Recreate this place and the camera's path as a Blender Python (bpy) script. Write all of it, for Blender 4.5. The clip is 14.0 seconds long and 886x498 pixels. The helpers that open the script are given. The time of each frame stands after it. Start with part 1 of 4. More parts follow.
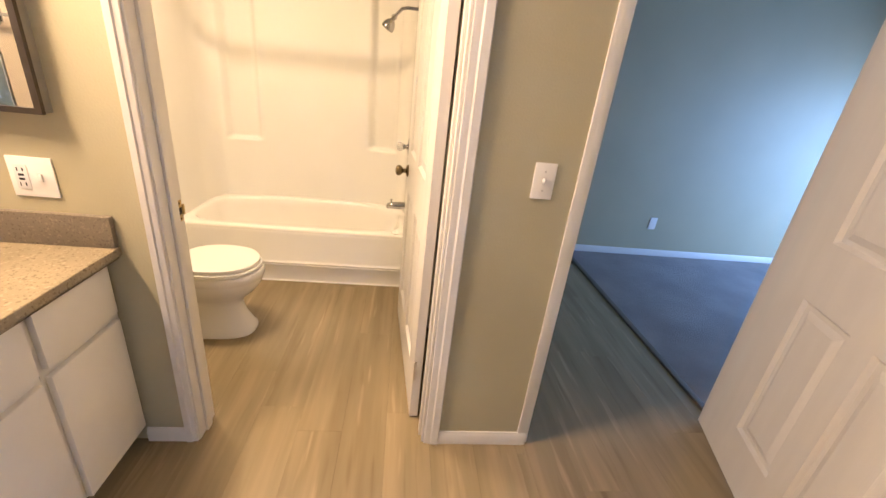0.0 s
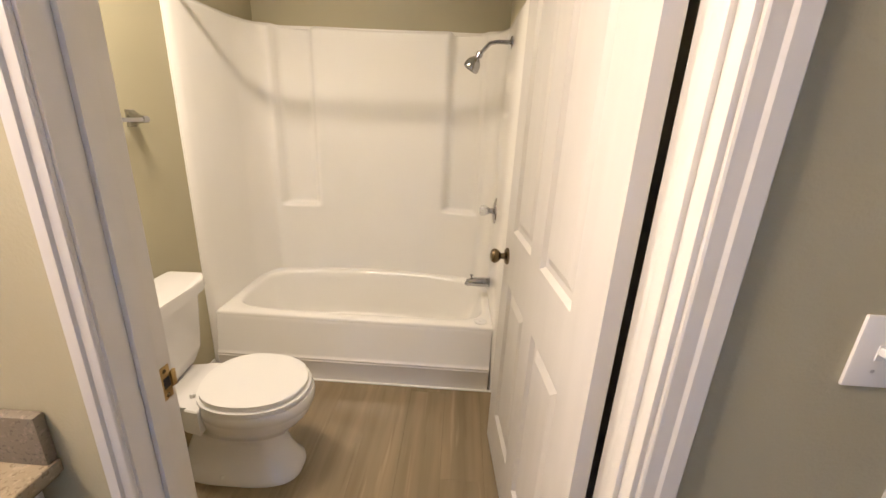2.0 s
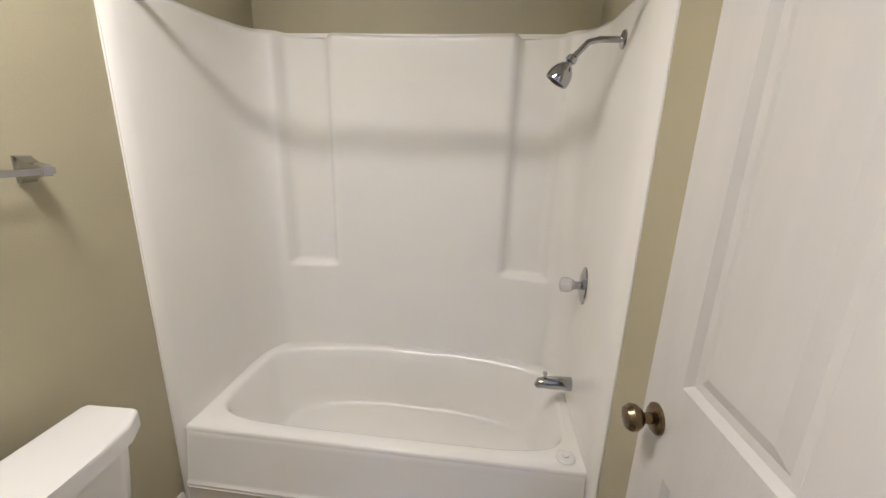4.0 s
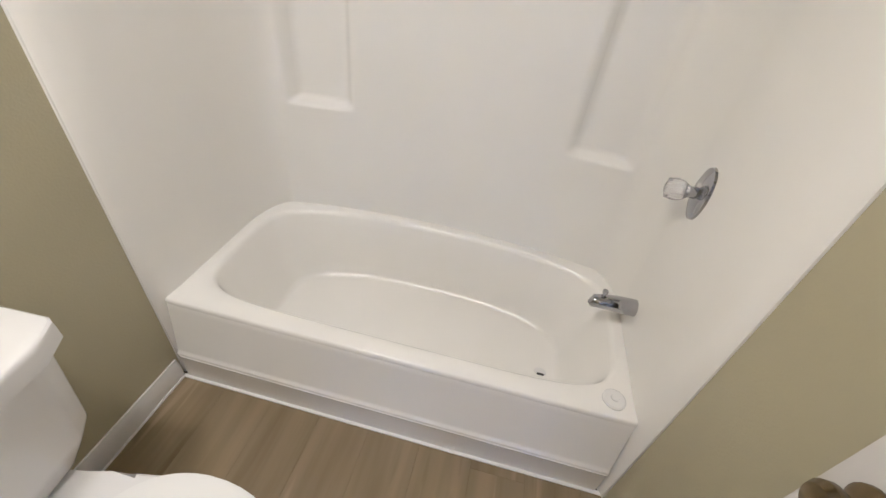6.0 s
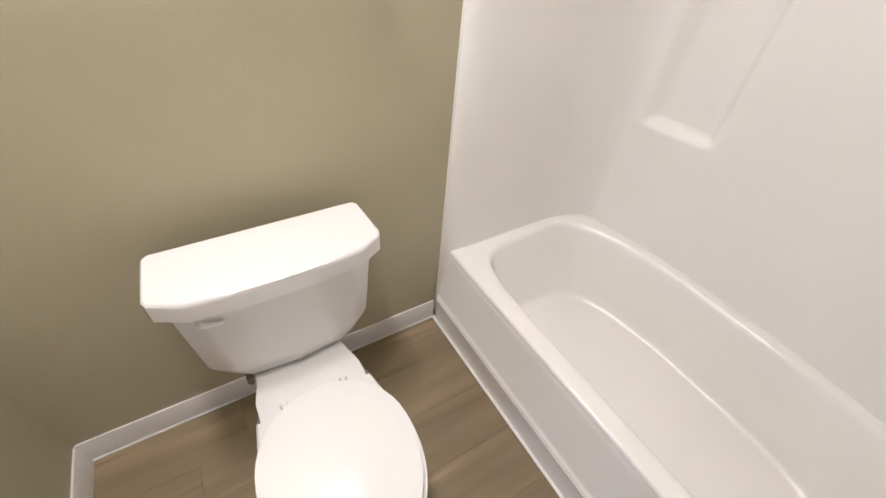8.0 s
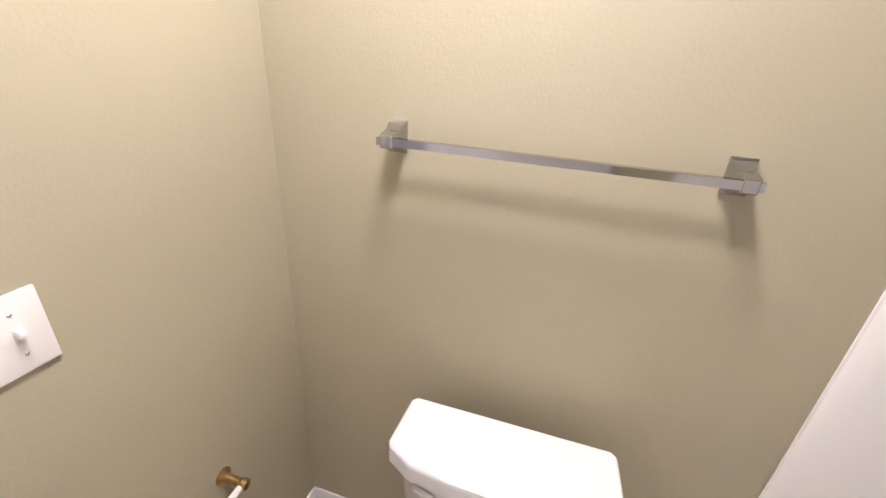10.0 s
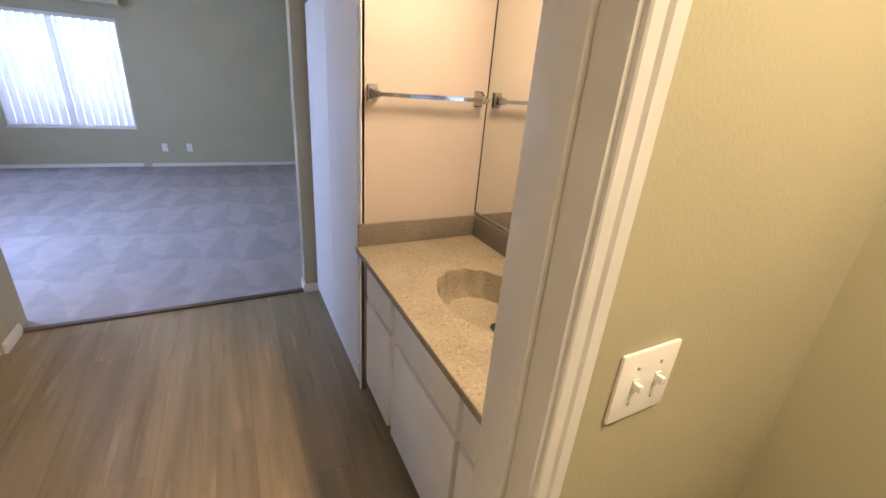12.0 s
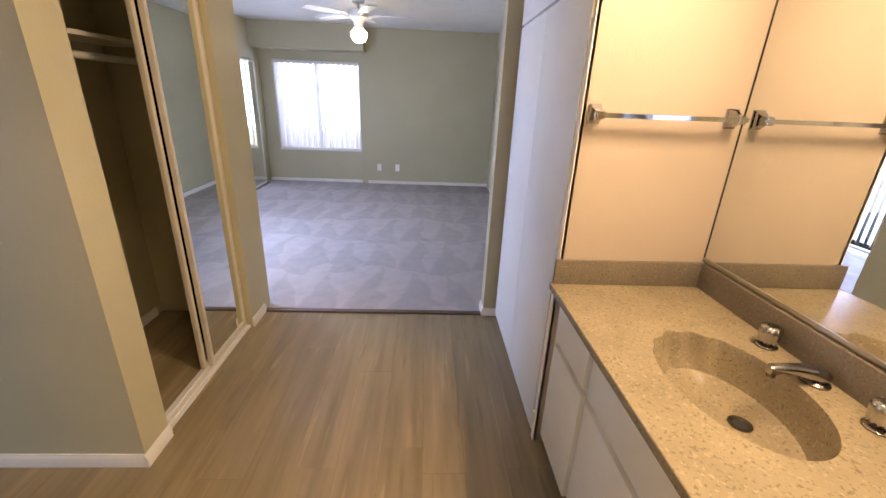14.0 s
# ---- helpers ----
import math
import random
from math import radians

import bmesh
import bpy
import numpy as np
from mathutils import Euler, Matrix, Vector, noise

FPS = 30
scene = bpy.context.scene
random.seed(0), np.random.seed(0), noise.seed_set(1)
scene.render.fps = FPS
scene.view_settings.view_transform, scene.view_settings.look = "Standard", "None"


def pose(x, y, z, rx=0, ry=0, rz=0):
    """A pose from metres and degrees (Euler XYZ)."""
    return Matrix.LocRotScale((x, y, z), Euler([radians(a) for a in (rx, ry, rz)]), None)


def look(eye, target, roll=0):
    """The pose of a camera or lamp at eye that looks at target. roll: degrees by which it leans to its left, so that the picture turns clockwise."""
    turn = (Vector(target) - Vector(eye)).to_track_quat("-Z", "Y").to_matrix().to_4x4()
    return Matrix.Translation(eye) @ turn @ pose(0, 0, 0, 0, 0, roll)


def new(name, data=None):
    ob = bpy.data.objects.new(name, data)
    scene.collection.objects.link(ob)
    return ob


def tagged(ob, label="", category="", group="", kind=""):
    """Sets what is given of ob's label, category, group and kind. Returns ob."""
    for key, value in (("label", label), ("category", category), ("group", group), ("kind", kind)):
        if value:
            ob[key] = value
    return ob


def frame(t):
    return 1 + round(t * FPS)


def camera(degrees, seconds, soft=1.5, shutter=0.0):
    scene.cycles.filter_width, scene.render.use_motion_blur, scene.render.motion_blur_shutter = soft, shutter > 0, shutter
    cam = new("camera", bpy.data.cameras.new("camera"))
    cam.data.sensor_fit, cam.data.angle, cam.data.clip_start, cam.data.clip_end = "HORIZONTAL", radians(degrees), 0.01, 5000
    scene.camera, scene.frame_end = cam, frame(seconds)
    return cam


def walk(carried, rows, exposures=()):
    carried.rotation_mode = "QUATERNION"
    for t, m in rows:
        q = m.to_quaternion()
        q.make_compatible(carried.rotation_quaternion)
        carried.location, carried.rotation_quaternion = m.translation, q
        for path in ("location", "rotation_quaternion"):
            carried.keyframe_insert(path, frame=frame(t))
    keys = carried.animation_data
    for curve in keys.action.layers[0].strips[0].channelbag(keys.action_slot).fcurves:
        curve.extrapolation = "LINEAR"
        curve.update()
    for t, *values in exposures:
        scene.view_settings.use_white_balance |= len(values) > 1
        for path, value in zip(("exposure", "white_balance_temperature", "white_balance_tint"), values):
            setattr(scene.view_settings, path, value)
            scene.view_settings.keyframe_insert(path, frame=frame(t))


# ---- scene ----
cam = camera(95.1, 14.0)
PATH = [
    (0, (0.776, -1.214, 1.387), (1.003, 0.612, 0.603), 6.5),
    (0.5, (0.786, -1.077, 1.395), (0.918, 0.78, 0.666), 4.6),
    (1, (0.72, -0.888, 1.401), (0.806, 0.986, 0.707), 3.4),
    (1.5, (0.632, -0.689, 1.411), (0.669, 1.195, 0.742), 2.9),
    (2, (0.612, -0.528, 1.412), (0.549, 1.366, 0.77), 2.7),
    (2.5, (0.604, -0.341, 1.419), (0.44, 1.563, 0.828), 2.4),
    (3, (0.543, -0.162, 1.441), (0.331, 1.75, 0.895), 1.9),
    (3.2, (0.508, -0.083, 1.451), (0.29, 1.834, 0.924), 1.7),
    (5.3, (0.371, 0.533, 1.437), (0.161, 2.29, 0.505), 3.0),
    (5.5, (0.338, 0.581, 1.424), (0.156, 2.282, 0.385), 4.4),
    (6, (0.319, 0.646, 1.375), (0.1, 2.19, 0.124), 7.9),
    (6.5, (0.33, 0.685, 1.347), (-0.075, 2.049, -0.055), 10.6),
    (7, (0.322, 0.688, 1.312), (-0.334, 1.866, -0.167), 10.8),
    (7.2, (0.328, 0.69, 1.313), (-0.46, 1.793, -0.156), 9.5),
    (9.3, (0.077, 0.716, 1.453), (-1.675, 0.952, 0.514), 5.3),
    (9.5, (0.083, 0.754, 1.466), (-1.696, 0.778, 0.55), 4.5),
    (10, (0.128, 0.753, 1.485), (-1.616, 0.271, 0.633), 3.8),
    (10.5, (0.203, 0.666, 1.488), (-1.424, -0.183, 0.693), 4.7),
    (11, (0.269, 0.554, 1.489), (-1.146, -0.623, 0.706), 5.5),
    (11.5, (0.333, 0.464, 1.497), (-0.827, -0.97, 0.722), 5.5),
    (12, (0.376, 0.389, 1.493), (-0.503, -1.237, 0.732), 4.7),
    (12.5, (0.404, 0.344, 1.487), (-0.212, -1.408, 0.745), 3.7),
    (13, (0.417, 0.303, 1.483), (0.023, -1.52, 0.758), 2.5),
    (13.5, (0.427, 0.258, 1.474), (0.196, -1.597, 0.763), 1.9),
    (14, (0.431, 0.203, 1.469), (0.34, -1.667, 0.765), 2.3),
]
EXPOSURES = [(0, 0.74, 6550, 12), (1, 0.54, 6800, 11), (1.5, 0.44, 6700, 9), (2, 0.28, 5350, 9), (2.5, 0.07, 4850, 8), (3, -0.04, 4700, 8), (5.5, 0.17, 4550, 8),
             (6.5, 0.2, 4530, 8), (7, 0.27, 4530, 7), (9.5, 0.48, 4620, 18), (11, 0.46, 4430, 17), (11.5, 0.27, 5050, 9), (12, 0.1, 6050, 6),
             (12.5, 0.1, 6500, 6), (13, 0.18, 6700, 6), (14, 0.28, 7150, 8)]
walk(cam, [(t, look(eye, target, roll)) for t, eye, target, roll in PATH], EXPOSURES)

# ---- world and lights ----
world = bpy.data.worlds.new("sky")
scene.world = world
world.use_nodes = True
wn = world.node_tree.nodes
sky = wn.new("ShaderNodeTexSky")
sky.sky_type, sky.sun_disc = "NISHITA", False
sky.sun_elevation, sky.sun_rotation = radians(35), radians(25)
world.node_tree.links.new(sky.outputs[0], wn["Background"].inputs[0])
wn["Background"].inputs[1].default_value = 0.15


def lamp(name, kind, place, aim, watts, colour, size=0.2, size_y=None):
    data = bpy.data.lights.new(name, kind)
    data.energy, data.color = watts, colour
    if kind == "AREA":
        data.size = size
        if size_y:
            data.shape, data.size_y = "RECTANGLE", size_y
    elif kind == "SUN":
        data.angle = size
    else:
        data.shadow_soft_size = size
    ob = new(name, data)
    ob.matrix_world = look(place, aim)
    return ob


WARM = (1.0, 0.71, 0.485)
BATH_WARM = (1.0, 0.73, 0.48)
BEDWIN = -6.88
lamp("sun", "SUN", (10, 8, 14), (2, -9, 1), 5.0, (1, 0.94, 0.84), radians(0.6))
lamp("bedroom_daylight", "AREA", (2.2, BEDWIN - 0.3, 1.5), (2.2, 0, -0.2), 40, (0.50, 0.572, 1.0), 1.35, 1.35)
lamp("patio_daylight", "AREA", (3.35, -3.45, 1.25), (1.5, -4.4, -0.3), 215, (0.445, 0.555, 1.0), 1.3, 1.7)
# Unseen source, placed to give the cool glow on the living room wall.
lamp("living_daylight", "AREA", (5.17, 1.15, 0.95), (3.4, 1.5, 0.0), 60, (0.23, 0.45, 1.0), 1.3, 1.5)
for bulb_x, bulb_watts in ((-0.06, 12.5), (-0.36, 14.5)):
    lamp("bath_bulb", "AREA", (bulb_x, 0.64, 2.33), (bulb_x, 0.641, 0), bulb_watts, BATH_WARM, 0.21).data.shape = "DISK"
lamp("vanity_strip", "AREA", (-0.61, -0.44, 2.2), (0.7, -0.28, 1.3), 42, WARM, 0.5, 0.15)
lamp("fan_bulb", "POINT", (1.2, -4.8, 2.06), (0, 0, 0), 6, (1, 0.85, 0.65), 0.07)

# ---- materials ----


def mat(name, colour, rough=0.6, metal=0.0, vary=0.06, scale=6.0, bump=0.0, bump_scale=80.0, spec=0.5, stretch=None,
        coat=0.0, random_tone=0.0, object_space=False):
    m = bpy.data.materials.new(name)
    m.use_nodes = True
    n, l = m.node_tree.nodes, m.node_tree.links
    b = n["Principled BSDF"]
    b.inputs["Roughness"].default_value = rough
    b.inputs["Metallic"].default_value = metal
    b.inputs["Specular IOR Level"].default_value = spec
    b.inputs["Coat Weight"].default_value = coat
    b.inputs["Coat Roughness"].default_value = 0.05
    geo = n.new("ShaderNodeNewGeometry")
    coords = geo.outputs["Position"]
    if object_space:
        coords = n.new("ShaderNodeTexCoord").outputs["Object"]
    if stretch:
        mp = n.new("ShaderNodeMapping")
        mp.inputs["Scale"].default_value = stretch
        l.new(coords, mp.inputs[0])
        coords = mp.outputs[0]
    big = n.new("ShaderNodeTexNoise")
    big.inputs["Scale"].default_value, big.inputs["Detail"].default_value = scale, 5
    l.new(coords, big.inputs["Vector"])
    ramp = n.new("ShaderNodeMapRange")
    ramp.inputs[1].default_value, ramp.inputs[2].default_value = 0.3, 0.7
    ramp.inputs[3].default_value, ramp.inputs[4].default_value = 1 - vary, 1 + vary
    l.new(big.outputs[0], ramp.inputs[0])
    tone = ramp.outputs[0]
    if random_tone:
        info = n.new("ShaderNodeObjectInfo")
        rr = n.new("ShaderNodeMapRange")
        rr.inputs[3].default_value, rr.inputs[4].default_value = 1 - random_tone, 1 + random_tone
        l.new(info.outputs["Random"], rr.inputs[0])
        mu = n.new("ShaderNodeMath")
        mu.operation = "MULTIPLY"
        l.new(tone, mu.inputs[0]), l.new(rr.outputs[0], mu.inputs[1])
        tone = mu.outputs[0]
    mix = n.new("ShaderNodeVectorMath")
    mix.operation = "SCALE"
    mix.inputs[0].default_value = colour
    l.new(tone, mix.inputs["Scale"])
    l.new(mix.outputs[0], b.inputs["Base Color"])
    if bump:
        fine = n.new("ShaderNodeTexNoise")
        fine.inputs["Scale"].default_value, fine.inputs["Detail"].default_value = bump_scale, 4
        l.new(coords, fine.inputs["Vector"])
        bp = n.new("ShaderNodeBump")
        bp.inputs["Strength"].default_value, bp.inputs["Distance"].default_value = bump, 0.01
        l.new(fine.outputs[0], bp.inputs["Height"])
        l.new(bp.outputs[0], b.inputs["Normal"])
    return m


def emitter(name, colour, strength):
    m = bpy.data.materials.new(name)
    m.use_nodes = True
    b = m.node_tree.nodes["Principled BSDF"]
    b.inputs["Base Color"].default_value = (*colour, 1)
    b.inputs["Emission Color"].default_value = (*colour, 1)
    b.inputs["Emission Strength"].default_value = strength
    return m


def speckled(name, base, dark, light, rough, scale):
    """Cast stone with fine dark and light chips."""
    m = mat(name, base, rough, vary=0.1, scale=9)
    n, l = m.node_tree.nodes, m.node_tree.links
    b = n["Principled BSDF"]
    src = b.inputs["Base Color"].links[0].from_socket
    pos = n.new("ShaderNodeNewGeometry").outputs["Position"]
    for k, (colour, sc, lo, hi) in enumerate(((dark, scale, 0.56, 0.66), (light, scale * 0.8, 0.57, 0.67))):
        t = n.new("ShaderNodeTexNoise")
        t.noise_dimensions = "4D"
        t.inputs["W"].default_value = k * 7.3
        t.inputs["Scale"].default_value, t.inputs["Detail"].default_value = sc, 3
        l.new(pos, t.inputs["Vector"])
        r = n.new("ShaderNodeMapRange")
        r.inputs[1].default_value, r.inputs[2].default_value = lo, hi
        l.new(t.outputs[0], r.inputs[0])
        mx = n.new("ShaderNodeMix")
        mx.data_type = "RGBA"
        mx.inputs[7].default_value = (*colour, 1)
        l.new(r.outputs[0], mx.inputs[0]), l.new(src, mx.inputs[6])
        src = mx.outputs[2]
    l.new(src, b.inputs["Base Color"])
    return m


def wood_planks(name):
    """Oak-look vinyl: broad soft grain along y, pale streaks, each plank a tone of its own."""
    m = mat(name, (0.246, 0.194, 0.114), 0.26, vary=0.15, scale=1.0, bump=0.04, bump_scale=3.0, stretch=(11, 0.9, 4),
            random_tone=0.06)
    n, l = m.node_tree.nodes, m.node_tree.links
    b = n["Principled BSDF"]
    src = b.inputs["Base Color"].links[0].from_socket
    geo = n.new("ShaderNodeNewGeometry")
    info = n.new("ShaderNodeObjectInfo")
    mul = n.new("ShaderNodeMath")
    mul.operation = "MULTIPLY"
    mul.inputs[1].default_value = 40
    l.new(info.outputs["Random"], mul.inputs[0])
    for size, lo, hi, amount, tint in (((12, 0.9, 1), 0.50, 0.78, 0.45, (0.41, 0.318, 0.195, 1)), ((17, 1.1, 1), 0.50, 0.80, 0.45, (0.135, 0.092, 0.048, 1)),
                                       ((24, 1.9, 1), 0.61, 0.70, 0.38, (0.44, 0.345, 0.22, 1)), ((30, 2.4, 1), 0.60, 0.72, 0.36, (0.12, 0.082, 0.044, 1)),
                                       ((100, 4.0, 1), 0.5, 0.9, 0.12, (0.17, 0.112, 0.06, 1))):
        mp = n.new("ShaderNodeMapping")
        mp.inputs["Scale"].default_value = size
        l.new(geo.outputs["Position"], mp.inputs[0])
        t = n.new("ShaderNodeTexNoise")
        t.noise_dimensions = "4D"
        t.inputs["Scale"].default_value, t.inputs["Detail"].default_value = 1.0, 2.5
        l.new(mul.outputs[0], t.inputs["W"])
        l.new(mp.outputs[0], t.inputs["Vector"])
        r = n.new("ShaderNodeMapRange")
        r.inputs[1].default_value, r.inputs[2].default_value, r.inputs[4].default_value = lo, hi, amount
        l.new(t.outputs[0], r.inputs[0])
        mx = n.new("ShaderNodeMix")
        mx.data_type = "RGBA"
        mx.inputs[7].default_value = tint
        l.new(r.outputs[0], mx.inputs[0]), l.new(src, mx.inputs[6])
        src = mx.outputs[2]
    l.new(src, b.inputs["Base Color"])
    return m


def vacuumed(m):
    """Lay of the pile left by a vacuum cleaner: rows of soft triangles."""
    n, l = m.node_tree.nodes, m.node_tree.links
    b = n["Principled BSDF"]
    src = b.inputs["Base Color"].links[0].from_socket
    geo = n.new("ShaderNodeNewGeometry")
    warp = n.new("ShaderNodeTexNoise")
    warp.inputs["Scale"].default_value = 1.6
    l.new(geo.outputs["Position"], warp.inputs["Vector"])
    sep = n.new("ShaderNodeSeparateXYZ")
    l.new(geo.outputs["Position"], sep.inputs[0])

    def op(kind, a, c):
        o = n.new("ShaderNodeMath")
        o.operation = kind
        for k, v in enumerate((a, c)):
            if v is None:
                continue
            if isinstance(v, (int, float)):
                o.inputs[k].default_value = v
            else:
                l.new(v, o.inputs[k])
        return o.outputs[0]

    shift = op("MULTIPLY", op("SUBTRACT", warp.outputs[0], 0.5), 1.1)
    u = op("ADD", op("DIVIDE", sep.outputs[0], 0.34), shift)
    v = op("ADD", op("DIVIDE", sep.outputs[1], 0.78), op("MULTIPLY", shift, 0.8))
    tri = op("MULTIPLY", op("ABSOLUTE", op("SUBTRACT", op("FRACT", u, None), 0.5), None), 2.0)
    d = op("SUBTRACT", tri, op("FRACT", v, None))
    r = n.new("ShaderNodeMapRange")
    r.interpolation_type = "SMOOTHSTEP"
    r.inputs[1].default_value, r.inputs[2].default_value = -0.12, 0.12
    r.inputs[3].default_value, r.inputs[4].default_value = 0.935, 1.065
    l.new(d, r.inputs[0])
    s = n.new("ShaderNodeVectorMath")
    s.operation = "SCALE"
    l.new(src, s.inputs[0]), l.new(r.outputs[0], s.inputs["Scale"])
    l.new(s.outputs[0], b.inputs["Base Color"])
    return m


WALL = mat("greige_wall_paint", (0.42, 0.388, 0.258), 0.55, vary=0.04, scale=2.2, bump=0.10, bump_scale=150)
CREAM = mat("cream_alcove_paint", (0.475, 0.40, 0.325), 0.5, vary=0.03, scale=3, bump=0.1, bump_scale=140)
CEIL = mat("ceiling_paint", (0.77, 0.76, 0.73), 0.8, vary=0.03, bump=0.3, bump_scale=90)
TRIM = mat("white_trim_paint", (0.66, 0.645, 0.605), 0.35, vary=0.03, scale=8, bump=0.03, bump_scale=60)
DOORPAINT = mat("white_door_paint", (0.57, 0.555, 0.525), 0.38, vary=0.03, scale=5, bump=0.05, bump_scale=70, stretch=(4, 4, 0.6))
CABPAINT = mat("cabinet_paint", (0.80, 0.78, 0.71), 0.4, vary=0.04, scale=5, bump=0.06, bump_scale=50)
GLOSSCAB = mat("tall_cabinet_paint", (0.76, 0.76, 0.74), 0.47, vary=0.03, scale=3, bump=0.08, bump_scale=22)
ACRYL = mat("tub_acrylic", (0.83, 0.815, 0.77), 0.17, vary=0.02, scale=2, bump=0.02, bump_scale=9)
PORC = mat("porcelain", (0.75, 0.74, 0.72), 0.08, vary=0.01, scale=3, coat=0.4)
SEAT = mat("seat_plastic", (0.77, 0.765, 0.74), 0.22, vary=0.01, scale=3)
CHROME = mat("chrome", (0.46, 0.46, 0.47), 0.08, 1.0, vary=0.03, scale=20)
# Darker, blotchier chrome for the faucet feet, aerator and sink drain ring.
DARKCHROME = mat("dark_chrome", (0.22, 0.20, 0.18), 0.22, 1.0, vary=0.15, scale=40)
BRASS = mat("antique_brass", (0.19, 0.145, 0.08), 0.26, 1.0, vary=0.15, scale=40)
BRIGHTBRASS = mat("worn_brass", (0.50, 0.36, 0.16), 0.28, 1.0, vary=0.25, scale=50)
STEEL = mat("brushed_aluminium", (0.55, 0.53, 0.50), 0.35, 1.0, vary=0.06, scale=40)
PLATE = mat("switch_plastic", (0.82, 0.80, 0.75), 0.3, vary=0.01)
DARK = mat("dark_void", (0.02, 0.02, 0.02), 0.8)
CAULK = mat("caulk", (0.80, 0.79, 0.76), 0.5, vary=0.05, scale=30)
STONE = speckled("cast_stone", (0.285, 0.236, 0.155), (0.185, 0.146, 0.092), (0.35, 0.29, 0.20), 0.22, 120)
# The countertop's stone again in darker colours, for the upright splash.
STONE_DARKER = speckled("cast_stone_darker", (0.185, 0.157, 0.117), (0.11, 0.09, 0.065), (0.26, 0.215, 0.17), 0.32, 150)
OAK = wood_planks("oak_vinyl")
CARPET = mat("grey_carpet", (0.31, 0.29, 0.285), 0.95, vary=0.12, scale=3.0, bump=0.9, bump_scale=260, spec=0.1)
BEDCARPET = vacuumed(mat("grey_bedroom_carpet", (0.46, 0.43, 0.43), 0.95, vary=0.07, scale=9.0, bump=0.9, bump_scale=260, spec=0.1))
STRIP = mat("transition_strip", (0.10, 0.075, 0.055), 0.45, vary=0.1)
CLEAR = mat("clear_acrylic", (0.9, 0.9, 0.9), 0.12)
CLEAR.node_tree.nodes["Principled BSDF"].inputs["Transmission Weight"].default_value = 0.75
GLASS = mat("window_glass", (0.95, 0.97, 0.97), 0.0)
GLASS.node_tree.nodes["Principled BSDF"].inputs["Transmission Weight"].default_value = 1.0
BLIND = mat("vinyl_blind", (0.80, 0.80, 0.78), 0.5, vary=0.02)


def let_light_through(m, amount, colour):
    """Thin vinyl: part of the light that falls on the back shows on the front."""
    n, l = m.node_tree.nodes, m.node_tree.links
    t = n.new("ShaderNodeBsdfTranslucent")
    t.inputs[0].default_value = (*colour, 1)
    mx = n.new("ShaderNodeMixShader")
    mx.inputs[0].default_value = amount
    l.new(n["Principled BSDF"].outputs[0], mx.inputs[1]), l.new(t.outputs[0], mx.inputs[2])
    l.new(mx.outputs[0], n["Material Output"].inputs[0])


let_light_through(BLIND, 0.6, (0.8, 0.8, 0.78))
BULB = emitter("frosted_bulb", (1.0, 0.86, 0.66), 12)


def mirror_material():
    m = bpy.data.materials.new("mirror_silver")
    m.use_nodes = True
    b = m.node_tree.nodes["Principled BSDF"]
    b.inputs["Base Color"].default_value = (0.86, 0.88, 0.86, 1)
    b.inputs["Metallic"].default_value, b.inputs["Roughness"].default_value = 1.0, 0.01
    return m


MIRROR = mirror_material()

# ---- mesh helpers ----


def box(bm, a, b, bevel=0.0, segments=2):
    """A box between two corners, with its edges rounded."""
    lo = [min(p, q) for p, q in zip(a, b)]
    hi = [max(p, q) for p, q in zip(a, b)]
    m = Matrix.Translation([(p + q) / 2 for p, q in zip(lo, hi)]) @ Matrix.Diagonal([q - p for p, q in zip(lo, hi)] + [1])
    made = bmesh.ops.create_cube(bm, size=1, matrix=m)["verts"]
    if bevel:
        edges = list({e for v in made for e in v.link_edges})
        bmesh.ops.bevel(bm, geom=edges, offset=bevel, segments=segments, profile=0.6, affect="EDGES")
    return bm


def boxes(*specs, bevel=0.0, segments=2):
    bm = bmesh.new()
    for a, b in specs:
        box(bm, a, b, bevel, segments)
    return bm


def tube(bm, points, radius, sides=14, caps=True):
    """A round bar along points; radius is one number or one for each point."""
    pts = [Vector(p) for p in points]
    radii = radius if isinstance(radius, (list, tuple)) else [radius] * len(pts)
    rings, side = [], None
    for i, p in enumerate(pts):
        d = (pts[min(i + 1, len(pts) - 1)] - pts[max(i - 1, 0)]).normalized()
        if side is None:
            side = d.orthogonal().normalized()
        side = (side - d * side.dot(d)).normalized()
        other = d.cross(side)
        rings.append([bm.verts.new(p + radii[i] * (math.cos(2 * math.pi * k / sides) * side + math.sin(2 * math.pi * k / sides) * other))
                      for k in range(sides)])
    skin(bm, rings, True)
    if caps:
        bm.faces.new(rings[0][::-1]), bm.faces.new(rings[-1])
    return bm


def skin(bm, rings, closed):
    for r, s in zip(rings, rings[1:]):
        n = len(r)
        for k in range(n if closed else n - 1):
            bm.faces.new((r[k], r[(k + 1) % n], s[(k + 1) % n], s[k]))


def lathe(bm, profile, m=Matrix(), sides=24, squash=1.0):
    """Rings of (radius, height) turned round z, then laid by m."""
    rings = [[bm.verts.new(m @ Vector((r * math.cos(2 * math.pi * k / sides), squash * r * math.sin(2 * math.pi * k / sides), z)))
              for k in range(sides)] for r, z in profile]
    skin(bm, rings, True)
    if profile[0][0] > 1e-4:
        bm.faces.new(rings[0][::-1])
    if profile[-1][0] > 1e-4:
        bm.faces.new(rings[-1])
    bmesh.ops.remove_doubles(bm, verts=bm.verts, dist=1e-5)
    return bm


